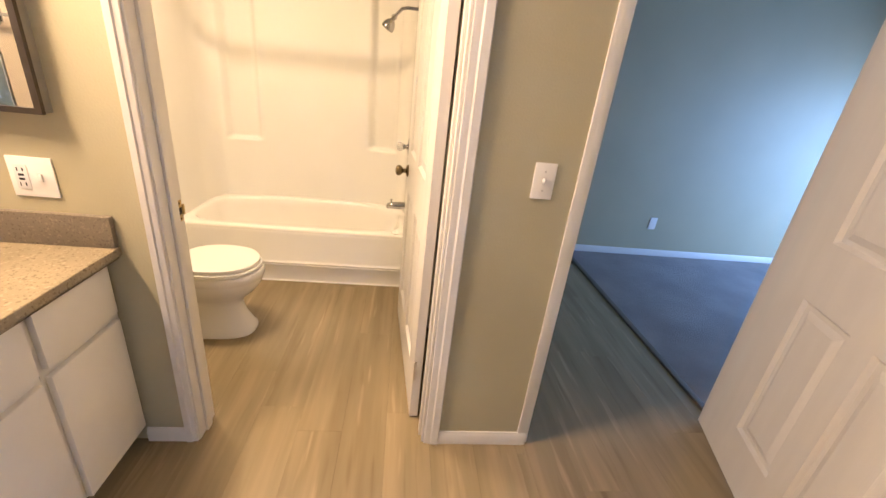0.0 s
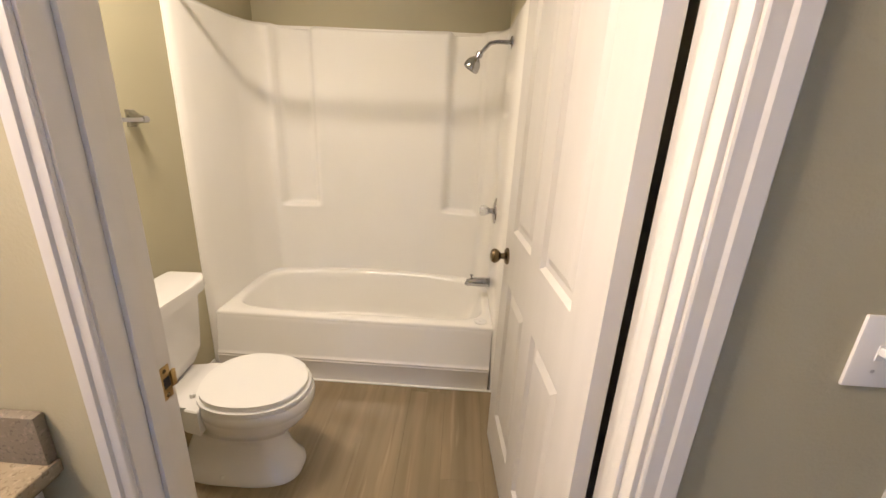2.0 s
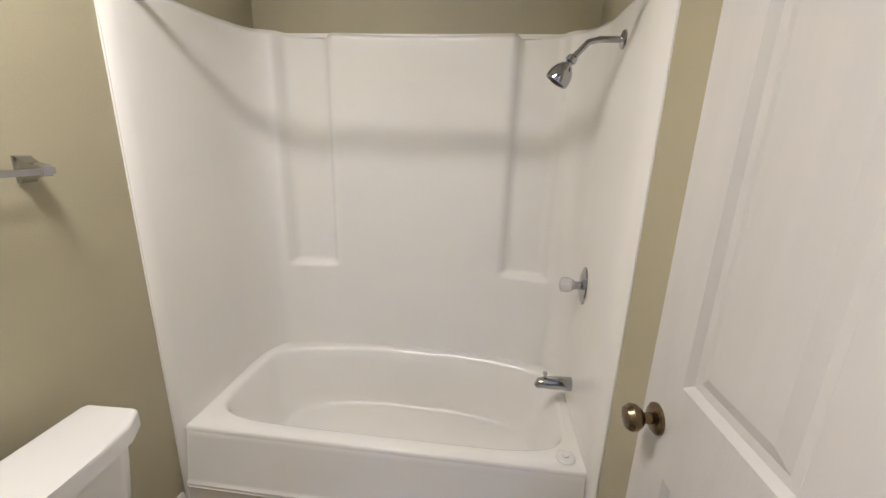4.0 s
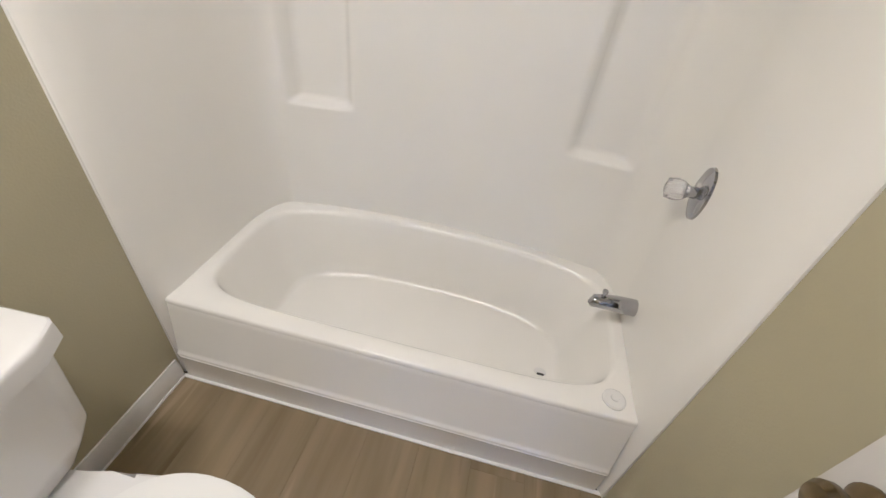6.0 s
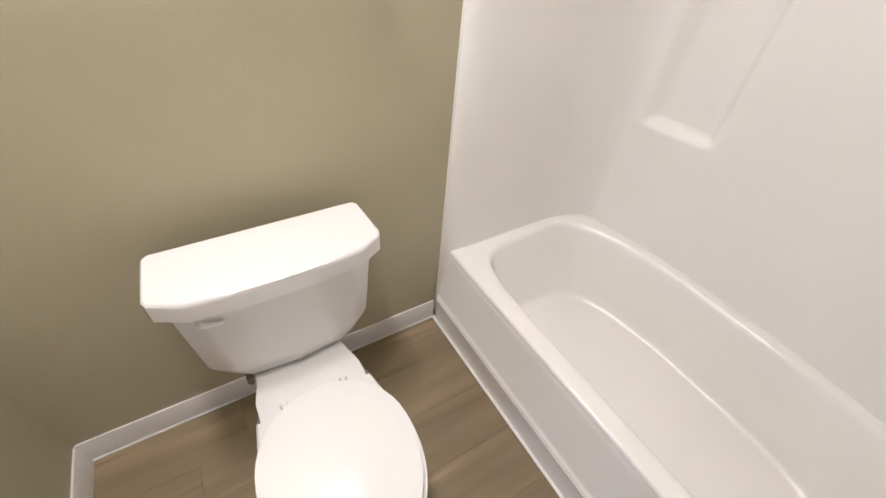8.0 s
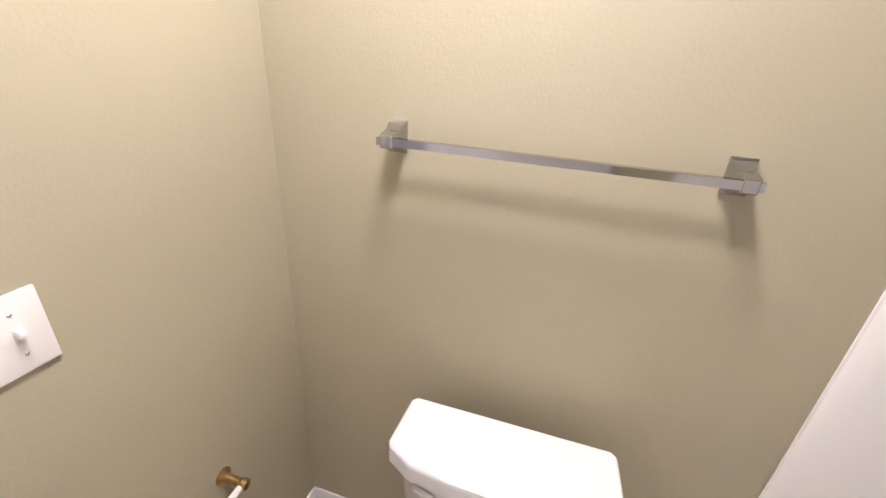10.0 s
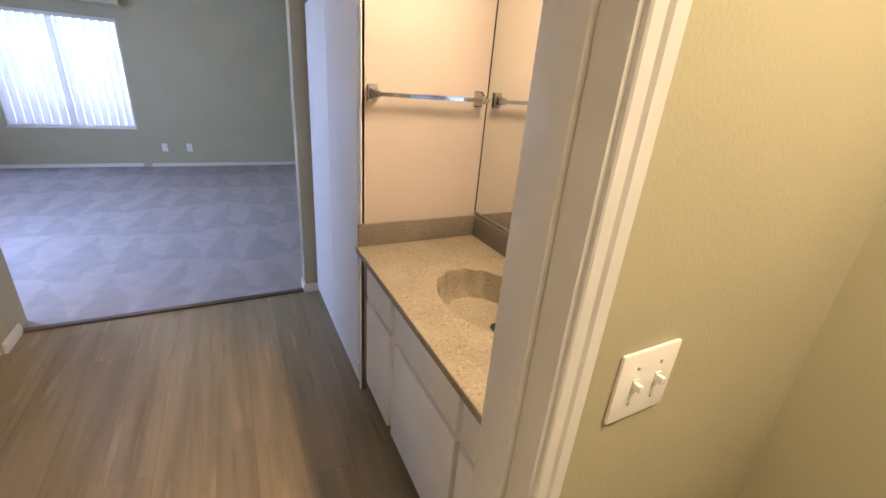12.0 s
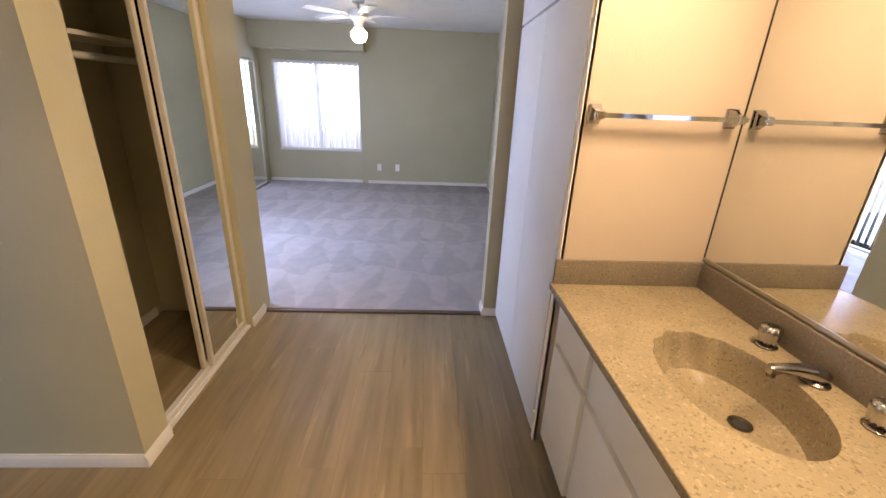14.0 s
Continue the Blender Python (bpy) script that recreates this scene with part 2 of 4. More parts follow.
def prism(bm, outline, z0, z1, bevel=0.0):
    low = [bm.verts.new((x, y, z0)) for x, y in outline]
    high = [bm.verts.new((x, y, z1)) for x, y in outline]
    skin(bm, [low, high], True)
    bm.faces.new(low[::-1])
    top = bm.faces.new(high)
    if bevel:
        bmesh.ops.bevel(bm, geom=list(top.edges), offset=bevel, segments=3, profile=0.6, affect="EDGES")
    return bm


def mesh_of(name, bm, material, smooth=0.6):
    bmesh.ops.recalc_face_normals(bm, faces=bm.faces)
    me = bpy.data.meshes.new(name)
    bm.to_mesh(me)
    bm.free()
    if isinstance(material, (list, tuple)):
        for m in material:
            me.materials.append(m)
    else:
        me.materials.append(material)
    if smooth:
        for p in me.polygons:
            p.use_smooth = True
        me.set_sharp_from_angle(angle=smooth)
    return me


def part(name, bm, material, parent=None, label="", smooth=0.6):
    ob = new(name, mesh_of(name, bm, material, smooth))
    if parent is not None:
        ob.parent = parent
    return tagged(ob, label)


def thing(name, label, category, group="", at=(0, 0, 0)):
    ob = new(name)
    ob.location = at
    return tagged(ob, label, category, group)


def structure(name, bm, material, label, category, smooth=0.5):
    return tagged(part(name, bm, material, None, "", smooth), label, category, "", "structure")


def walls(name, specs, material, label, category):
    """One wall of several runs, each a piece of its own."""
    for a, b in specs:
        structure(name, boxes((a, b)), material, label, category)


# ---- large structure ----
H = 2.42
XW, XE = -0.66, 0.93
DX0, DX1, DH = 0.08, 0.93, 2.04
walls("wall_door", (((XW, 0, 0), (DX0 - 0.022, 0.12, H)), ((DX1, 0, 0), (1.36, 0.12, H)), ((DX0 - 0.022, 0, DH), (DX1, 0.12, H)),), WALL,
          "greige painted wall round the bathroom doorway", "wall")
walls("wall_west", (((XW - 0.12, -2.36, 0), (XW, 2.24, H)),), WALL, "greige painted wall behind toilet and vanity", "wall")
walls("wall_north", (((XW, 2.1, 0), (1.36, 2.24, H)),), WALL, "greige painted wall above the tub surround", "wall")
# Slanted plan; hollow behind the door leaf added so the hinge gap stays dark.
bm = bmesh.new()
prism(bm, [(1.2, 0.12), (1.36, 0.12), (1.36, 2.1), (0.85, 2.1), (0.85, 1.28)], 0, H)
structure("wall_bath_east", bm, WALL,
          "greige painted wall beside the open bathroom door", "wall")
structure("ceiling", boxes(((XW, -2.36, H), (2.33, 2.3, H + 0.1)), ((2.33, -1.19, H), (5.25, 2.3, H + 0.1)),
                           ((-0.76, -7.1, H), (3.9, -2.36, H + 0.1))), CEIL, "white textured ceiling", "ceiling")

# closet block between dressing hall and bedroom
walls("wall_closet", (((1.55, -1.245, 0), (1.65, -1.09, H)), ((1.65, -1.19, 0), (2.3, -1.09, H)), ((2.25, -2.36, 0), (2.35, -1.19, H)),
                               ((1.55, -2.36, 0), (1.65, -2.165, H)), ((1.55, -2.165, 2.05), (1.65, -1.245, H)),), WALL,
          "greige painted closet walls with open front", "wall")
walls("wall_bedroom_north", (((-0.76, -2.48, 0), (0.0, -2.36, H)), ((1.55, -2.48, 0), (3.2, -2.36, H)), ((0.0, -2.48, 2.3), (1.55, -2.36, H))),
          WALL, "greige wall with wide opening to the bedroom", "wall")
structure("wall_bedroom_west", boxes(((-0.76, -7.0, 0), (-0.64, -2.48, H)),), WALL, "greige bedroom side wall", "wall")
WX0, WX1, WZ0, WZ1, BY = 1.53, 2.9, 0.55, 1.92, -6.88
walls("wall_bedroom_south", (((-0.64, BY - 0.14, 0), (WX0, BY + 0.03, H)), ((WX1, BY - 0.14, 0), (3.3, BY, H)),
                                      ((WX0, BY - 0.14, 0), (WX1, BY, WZ0)), ((WX0, BY - 0.14, WZ1), (WX1, BY, H))),
          WALL, "greige bedroom wall with the window", "wall")
# Unseen; added to keep sun from leaking in past the mirrored doors.
walls("wall_sun_block", (((3.2, -6.62, 0), (3.25, -4.3, 1.89)),), WALL, "unseen wall added behind the mirrored closet doors to stop sunlight", "wall")
structure("soffit", boxes(((1.42, BY, 2.06), (3.1, BY + 0.32, H)),), WALL, "boxed greige soffit above the bedroom window", "soffit")
walls("wall_bedroom_east", (((3.1, BY, 0), (3.25, -6.62, H)), ((3.1, -4.3, 0), (3.25, -4.15, H)), ((3.1, -2.75, 0), (3.25, -2.48, H)), ((3.1, -4.15, 2.05), (3.25, -2.75, H)), ((3.1, -6.62, 1.89), (3.25, -4.3, H))),
          WALL, "greige bedroom wall with mirrored closet and patio door", "wall")
# living room seen beside the bathroom
structure("wall_living_north", boxes(((1.36, 2.17, 0), (5.25, 2.3, H)),), WALL, "plain living room wall in cool daylight", "wall")
# Unseen end wall, added with a bare opening for the daylight lamp.
walls("wall_living_east", (((5.1, -1.09, 0), (5.25, 0.45, H)), ((5.1, 1.85, 0), (5.25, 2.17, H)), ((5.1, 0.45, 2.05), (5.25, 1.85, H))), WALL,
      "unseen living room end wall with a bare opening for daylight", "wall")
structure("wall_living_south", boxes(((2.35, -1.19, 0), (5.25, -1.09, H)),), WALL, "plain living room wall", "wall")

structure("subfloor", boxes(((XW - 0.1, -2.36, -0.08), (2.33, 2.3, -0.009))), DARK, "dark subfloor under the planks", "floor")
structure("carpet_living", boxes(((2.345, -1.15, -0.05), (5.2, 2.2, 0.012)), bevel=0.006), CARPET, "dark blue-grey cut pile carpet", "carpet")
structure("carpet_bedroom", boxes(((-0.7, -7.0, -0.05), (3.2, -2.385, 0.012)), bevel=0.006), BEDCARPET, "blue-grey vacuumed carpet", "carpet")


def trim_strip(name, a, b, label, height=0.055, out=(0, 1)):
    """A baseboard run from a to b; out is the side it faces."""
    ax, ay = a
    bx, by = b
    bm = bmesh.new()
    ox, oy = out
    prof = ((0, 0), (0.013, 0), (0.013, height * 0.72), (0.009, height * 0.85), (0.006, height), (0, height))
    rings = [[bm.verts.new((x + ox * d, y + oy * d, z)) for d, z in prof] for x, y in ((ax, ay), (bx, by))]
    skin(bm, rings, True)
    bm.faces.new(rings[0][::-1]), bm.faces.new(rings[1])
    return structure(name, bm, TRIM, label, "baseboard")


B = "white painted baseboard"
trim_strip("baseboard", (0.99, 0), (1.36, 0), B, 0.06, (0, -1))
trim_strip("baseboard", (-0.11, 0), (0.03, 0), B, 0.06, (0, -1))
trim_strip("baseboard", (XW, 0.12), (XW, 1.3), B, 0.09, (1, 0))
trim_strip("baseboard", (XW, 0.12), (0.02, 0.12), B, 0.09, (0, 1))
trim_strip("baseboard", (1.36, 0.0), (1.36, 2.17), B, 0.06, (1, 0))
trim_strip("baseboard", (1.55, -1.09), (2.3, -1.09), B, 0.06, (0, 1))
trim_strip("baseboard", (1.55, -1.245), (1.55, -1.077), B, 0.06, (-1, 0))
trim_strip("baseboard", (1.55, -2.373), (1.55, -2.165), B, 0.06, (-1, 0))
trim_strip("baseboard", (-0.09, -2.36), (0.013, -2.36), B, 0.06, (0, 1))
trim_strip("baseboard", (0.0, -2.48), (0.0, -2.36), B, 0.06, (1, 0))
trim_strip("baseboard", (-0.64, BY + 0.03), (1.43, BY + 0.03), B, 0.06, (0, 1))
trim_strip("baseboard", (1.43, BY), (3.1, BY), B, 0.06, (0, 1))
trim_strip("baseboard", (-0.64, -6.85), (-0.64, -2.48), B, 0.06, (1, 0))
trim_strip("baseboard", (1.36, 2.17), (5.1, 2.17), B, 0.07, (0, -1))
trim_strip("baseboard", (2.25, -2.3), (2.25, -1.2), B, 0.06, (-1, 0))

# ---- bathroom ----


def bathtub():
    t = thing("bathtub", "white acrylic bathtub with ribbed apron and overflow cap", "bathtub")
    x0, x1, y0, y1, z = -0.655, 0.845, 1.342, 2.09, 0.36
    bm = bmesh.new()
    n = 96

    def ring(xa, xb, ya, yb, zz, power, bow):
        """A rounded rectangle whose back edge bows outwards in the middle."""
        cx, hx, cy, hy = (xa + xb) / 2, (xb - xa) / 2, (ya + yb) / 2, (yb - ya) / 2
        out = []
        for k in range(n):
            a = 2 * math.pi * (k + 0.5) / n
            c, s = math.cos(a), math.sin(a)
            u = math.copysign(abs(c) ** (2 / power), c)
            v = math.copysign(abs(s) ** (2 / power), s)
            out.append(bm.verts.new((cx + hx * u, cy + hy * v - (bow * u * u if v > 0 else 0) * max(v, 0) ** 0.5, zz)))
        return out

    rings = [ring(x0, x1, y0, y1, z - 0.02, 60, 0), ring(x0, x1, y0, y1, z - 0.006, 60, 0), ring(x0 + 0.005, x1 - 0.005, y0 + 0.006, y1 - 0.006, z, 50, 0),
             ring(-0.60, 0.793, 1.398, 2.03, z + 0.001, 6, 0.085), ring(-0.59, 0.785, 1.406, 2.022, z - 0.003, 6, 0.085),
             ring(-0.583, 0.778, 1.413, 2.014, z - 0.02, 6, 0.085), ring(-0.57, 0.765, 1.42, 2.005, z - 0.06, 6, 0.085),
             ring(-0.51, 0.71, 1.445, 1.985, 0.12, 5.5, 0.08), ring(-0.485, 0.69, 1.458, 1.972, 0.078, 5, 0.078), ring(-0.475, 0.68, 1.468, 1.962, 0.064, 5, 0.077), ring(-0.455, 0.665, 1.487, 1.945, 0.059, 5, 0.075),
             ring(-0.2, 0.5, 1.6, 1.82, 0.054, 4, 0.05)]
    skin(bm, rings, True)
    bm.faces.new(rings[-1])
    part("basin", bm, ACRYL, t, smooth=1.0)
    y0 = 1.30
    apron = bmesh.new()
    prof = [(0.046, z - 0.012), (0.041, z - 0.022), (0.038, z - 0.04), (0.010, 0.15), (0.006, 0.139), (0.002, 0.136), (0.0005, 0.132), (0.0035, 0.128), (0.0035, 0.122),
            (0.0005, 0.118), (0.002, 0.113), (0.004, 0.108), (0.003, 0.0), (0.06, 0.0), (0.06, z - 0.012)]
    rr = [[apron.verts.new((x, y0 + d, zz)) for d, zz in prof] for x in (x0 + 0.021, x1 - 0.021)]
    skin(apron, rr, True)
    apron.faces.new(rr[0][::-1]), apron.faces.new(rr[1])
    part("apron", apron, ACRYL, t)
    part("caulk_line", boxes(((x0, y0 - 0.007, 0), (x1, y0 + 0.006, 0.006)), bevel=0.002), CAULK, t, "white caulk along the floor")
    cap = bmesh.new()
    lathe(cap, [(0, 0.0), (0.034, 0), (0.034, 0.004), (0.029, 0.008), (0.012, 0.009), (0.011, 0.013), (0, 0.014)], Matrix.Translation((0.765, 1.40, z + 0.001)))
    part("overflow_cap", cap, SEAT, t, "round white plastic cap")
    d = bmesh.new()
    lathe(d, [(0.024, 0.0), (0.023, 0.004), (0.012, 0.006), (0, 0.006)], Matrix.Translation((0.618, 1.665, 0.058)), 24, 0.7)
    stopper = part("drain", d, SEAT, t, "white drain stopper")
    part("drain_slot", boxes(((0.606, 1.649, 0.060), (0.632, 1.6535, 0.0675)), bevel=0.001), DARK, stopper, "dark gap beside the stopper")
    return t


def surround():
    t = thing("tub_surround", "glossy white moulded tub surround with corner shelves", "shower surround")
    x0, x1, z0, z1 = -0.632, 0.822, 0.356, 1.845

    def back(x):
        u = (x - 0.095) / 0.727
        return 2.055 - 0.085 * u * u

    def smooth(a, b, v):
        v = min(max((v - a) / (b - a), 0), 1)
        return v * v * (3 - 2 * v)

    def channel(x):
        """How deep the two shelf channels are sunk at x."""
        left = smooth(-0.525, -0.495, x) * (1 - smooth(-0.33, -0.27, x))
        right = smooth(0.50, 0.55, x) * (1 - smooth(0.70, 0.735, x))
        return 0.05 * max(left, right)

    cw = 0.10
    plan = [(x0 - 0.022, 1.316), (x0 - 0.012, 1.325), (x0 - 0.004, 1.352), (x0, 1.41), (x0, 1.5), (x0, 1.6), (x0, 1.7)]
    plan += [(x0 + cw - cw * math.cos(radians(a)), 1.76 + (back(x0 + cw) - 1.76) * math.sin(radians(a))) for a in range(5, 90, 5)]
    plan += [(x0 + cw + (x1 - x0 - 2 * cw) * k / 90, back(x0 + cw + (x1 - x0 - 2 * cw) * k / 90)) for k in range(91)]
    plan += [(x1 - cw + cw * math.cos(radians(a)), 1.76 + (back(x1 - cw) - 1.76) * math.sin(radians(a))) for a in range(85, 0, -5)]
    plan += [(x1, 1.7), (x1, 1.6), (x1, 1.5), (x1, 1.41), (x1 + 0.004, 1.35), (x1 + 0.012, 1.31), (x1 + 0.022, 1.292)]
    bm = bmesh.new()
    rings = []
    for z in [0.0, 0.3, 0.5, 0.65, 0.745, 0.775, 0.785, 0.791, 0.796, 0.801, 0.807, 0.815, 0.825, 0.86, 1.0, 1.2, 1.4, 1.6, 1.75, z1 - 0.04, z1 - 0.024, z1 - 0.018, z1 - 0.012, z1 - 0.004, z1, z1]:
        g = 0.02 * smooth(z1 - 0.024, z1, z) ** 2 + (0.012 if len(rings) == 25 else 0)
        sunk = smooth(0.788, 0.817, z)
        ring = []
        for x, y in plan:
            lip = smooth(1.3, 1.4, y)
            gx = (-g if x < x0 + 0.06 else g if x > x1 - 0.06 else 0) * lip
            gy = g if y > 1.9 else 0
            ring.append(bm.verts.new((x + gx, y + gy + (channel(x) * sunk if y > 1.9 else 0), z)))
        rings.append(ring)
    skin(bm, rings, False)
    part("shell", bm, ACRYL, t, smooth=1.2)
    part("back_lip", boxes(((x0, 2.06, z1 - 0.02), (x1, 2.1, z1 - 0.002))), ACRYL, t)
    for x, w, y in ((x0 - 0.022, XW, 1.311), (x1 + 0.022, 0.852, 1.288)):
        part("flange", boxes(((x, y, 0.0), (w, y + 0.014, z1)), bevel=0.003), ACRYL, t)
    return t


bathtub()
surround()


def shower_fittings():
    X, Y = 0.822, 1.69
    t = thing("wall_shower", "chrome shower head on a bent wall arm", "shower")
    e = bmesh.new()
    lathe(e, [(0.028, 0), (0.027, 0.006), (0.012, 0.012), (0, 0.013)], pose(X, Y - 0.08, 1.735, 0, -90, 0))
    part("escutcheon", e, CHROME, t)
    a = bmesh.new()
    tube(a, [(X, Y - 0.08, 1.735), (X - 0.07, Y - 0.08, 1.735), (X - 0.105, Y - 0.08, 1.727), (X - 0.155, Y - 0.08, 1.672)], 0.0095)
    part("arm", a, CHROME, t)
    aim = Matrix.Translation((X - 0.15, Y - 0.08, 1.678)) @ pose(0, 0, 0, 0, 212, 0)
    h = bmesh.new()
    lathe(h, [(0.011, -0.012), (0.017, -0.006), (0.017, 0.008), (0.012, 0.012), (0.012, 0.018), (0.019, 0.021), (0.021, 0.026), (0.029, 0.034), (0.036, 0.048), (0.039, 0.066),
              (0.038, 0.078), (0.034, 0.081), (0.032, 0.077)], aim)
    head = part("head", h, CHROME, t)
    h = bmesh.new()
    lathe(h, [(0.032, 0.0765), (0.03, 0.0785), (0, 0.0785)], aim)
    part("spray_face", h, DARK, head, "dark spray face")
    v = thing("shower_valve", "chrome oval valve plate with a clear acrylic knob", "valve")
    p = bmesh.new()
    lathe(p, [(0.075, 0), (0.073, 0.006), (0.05, 0.014), (0.02, 0.018), (0, 0.018)], pose(X, Y, 0.90, 0, -90, 0), 32, 0.62)
    part("plate", p, CHROME, v)
    s = bmesh.new()
    lathe(s, [(0.016, 0), (0.015, 0.03), (0.011, 0.035), (0, 0.036)], pose(X - 0.016, Y, 0.90, 0, -90, 0))
    part("stem", s, CHROME, v)
    k = bmesh.new()
    lathe(k, [(0.016, -0.012), (0.022, -0.004), (0.028, 0.008), (0.031, 0.024), (0.028, 0.038), (0.014, 0.044), (0, 0.044)], pose(X - 0.048, Y, 0.90, 0, -90, 0), 8)
    part("knob", k, CLEAR, v, "clear faceted acrylic knob", smooth=0.2)
    f = thing("tub_spout", "chrome tub spout with a pull-up diverter", "faucet")
    b = bmesh.new()
    tube(b, [(X, Y, 0.468), (X - 0.045, Y, 0.468), (X - 0.095, Y, 0.466), (X - 0.126, Y, 0.461), (X - 0.135, Y, 0.445)], [0.029, 0.028, 0.026, 0.022, 0.014])
    part("body", b, CHROME, f)
    d = bmesh.new()
    lathe(d, [(0.006, 0), (0.005, 0.016), (0.009, 0.018), (0.009, 0.026), (0, 0.028)], Matrix.Translation((X - 0.108, Y, 0.486)))
    part("diverter", d, CHROME, f)


shower_fittings()


def oval(hx0, hx1, hy, cx, cy, power, n=40):
    """A closed outline: half an oval of length hx1 to the front, hx0 to the back."""
    out = []
    for k in range(n):
        a = 2 * math.pi * (k + 0.5) / n
        c, s = math.cos(a), math.sin(a)
        h = hx1 if c > 0 else hx0
        out.append((cx + h * math.copysign(abs(c) ** (2 / power), c), cy + hy * math.copysign(abs(s) ** (2 / power), s)))
    return out


def toilet():
    t = thing("toilet", "white two-piece toilet with its lid closed", "toilet", at=(XW, 0.745, 0))
    bm = bmesh.new()
    rings = []
    for z, h0, h1, hy, cx, pw in ((0.0, 0.24, 0.245, 0.12, 0.45, 3.0), (0.02, 0.24, 0.245, 0.12, 0.45, 2.8), (0.04, 0.23, 0.232, 0.106, 0.45, 2.6),
                                  (0.10, 0.21, 0.20, 0.092, 0.45, 2.5), (0.165, 0.19, 0.172, 0.084, 0.46, 2.4), (0.19, 0.185, 0.17, 0.09, 0.475, 2.3),
                                  (0.215, 0.19, 0.178, 0.108, 0.49, 2.2), (0.255, 0.195, 0.20, 0.138, 0.51, 2.1), (0.29, 0.20, 0.211, 0.160, 0.525, 2.1),
                                  (0.322, 0.205, 0.218, 0.168, 0.53, 2.1), (0.329, 0.205, 0.219, 0.168, 0.53, 2.1), (0.335, 0.205, 0.224, 0.173, 0.53, 2.1),
                                  (0.364, 0.205, 0.225, 0.174, 0.53, 2.1), (0.374, 0.20, 0.219, 0.17, 0.53, 2.1)):
        rings.append([bm.verts.new((x, y, z)) for x, y in oval(h0, h1, hy, cx, 0, pw)])
    skin(bm, rings, True)
    bm.faces.new(rings[0][::-1]), bm.faces.new(rings[-1])
    part("bowl", bm, PORC, t, smooth=1.0)
    d = bmesh.new()
    prism(d, [(0.10, -0.105), (0.10, 0.105), (0.25, 0.108), (0.30, 0.122), (0.345, 0.145), (0.40, 0.155), (0.40, -0.155), (0.345, -0.145), (0.30, -0.122), (0.25, -0.108)], 0.275, 0.3745, 0.012)
    part("deck", d, PORC, t)
    s = bmesh.new()
    prism(s, oval(0.185, 0.221, 0.174, 0.522, 0, 2.2), 0.378, 0.395, 0.007)
    part("seat", s, SEAT, t)
    l = bmesh.new()
    prism(l, oval(0.175, 0.211, 0.165, 0.522, 0, 2.2), 0.399, 0.417, 0.008)
    part("lid", l, SEAT, t)
    for y in (-0.075, 0.075):
        b = bmesh.new()
        lathe(b, [(0.010, 0), (0.010, 0.006), (0.007, 0.014), (0, 0.016)], Matrix.Translation((0.334, y, 0.374)), 14)
        tube(b, [(0.334, y, 0.384), (0.356, y, 0.39)], 0.006, 8)
        part("hinge", b, SEAT, t)
    k = bmesh.new()
    low = [(0.115, -0.165), (0.18, -0.16), (0.215, -0.12), (0.225, 0), (0.215, 0.12), (0.18, 0.16), (0.115, 0.165)]
    mid = [(0.105, -0.208), (0.195, -0.205), (0.234, -0.15), (0.246, 0), (0.234, 0.15), (0.195, 0.205), (0.105, 0.208)]
    high = [(0.10, -0.224), (0.208, -0.224), (0.246, -0.168), (0.258, 0), (0.246, 0.168), (0.208, 0.224), (0.10, 0.224)]
    rr = [[k.verts.new((x, y, z)) for x, y in o] for o, z in ((low, 0.377), (mid, 0.44), (high, 0.69))]
    skin(k, rr, True)
    k.faces.new(rr[0][::-1]), k.faces.new(rr[-1])
    bmesh.ops.bevel(k, geom=[e for e in k.edges], offset=0.012, segments=3, profile=0.6, affect="EDGES")
    part("tank", k, PORC, t)
    c = bmesh.new()
    prism(c, [(0.098, -0.236), (0.085, -0.224), (0.085, 0.224), (0.098, 0.236), (0.222, 0.241), (0.236, 0.234), (0.266, 0.178), (0.276, 0.09), (0.279, 0), (0.276, -0.09),
              (0.266, -0.178), (0.236, -0.234), (0.222, -0.241)], 0.69, 0.737, 0.011)
    part("tank_lid", c, PORC, t)
    h = bmesh.new()
    tube(h, [(0.236, -0.165, 0.655), (0.254, -0.165, 0.655)], 0.009)
    tube(h, [(0.252, -0.165, 0.655), (0.256, -0.15, 0.652), (0.257, -0.125, 0.648)], [0.009, 0.007, 0.006])
    part("flush_lever", h, SEAT, t)
    for y in (-0.1, 0.1):
        b = bmesh.new()
        lathe(b, [(0.016, 0), (0.016, 0.012), (0.01, 0.022), (0, 0.024)], Matrix.Translation((0.42, y, 0.018)))
        part("bolt_cap", b, SEAT, t)
    return t


toilet()
sv = thing("water_supply", "chrome stop valve with a dark hose under the toilet tank", "valve")
bm = bmesh.new()
tube(bm, [(XW, 0.60, 0.17), (XW + 0.07, 0.60, 0.17)], 0.011)
lathe(bm, [(0.024, 0), (0.022, 0.006), (0, 0.007)], pose(XW, 0.60, 0.17, 0, 90, 0), 16)
part("stub", bm, CHROME, sv)
bm = bmesh.new()
lathe(bm, [(0.017, 0), (0.02, 0.008), (0.017, 0.018), (0, 0.018)], pose(XW + 0.07, 0.60, 0.17, 0, 90, 0), 12, 0.6)
part("handle", bm, CHROME, sv)
bm = bmesh.new()
tube(bm, [(XW + 0.05, 0.60, 0.175), (XW + 0.05, 0.60, 0.22), (XW + 0.08, 0.605, 0.27), (XW + 0.14, 0.63, 0.33), (XW + 0.15, 0.635, 0.392)], 0.007)
part("hose", bm, DARK, sv, "dark braided hose")
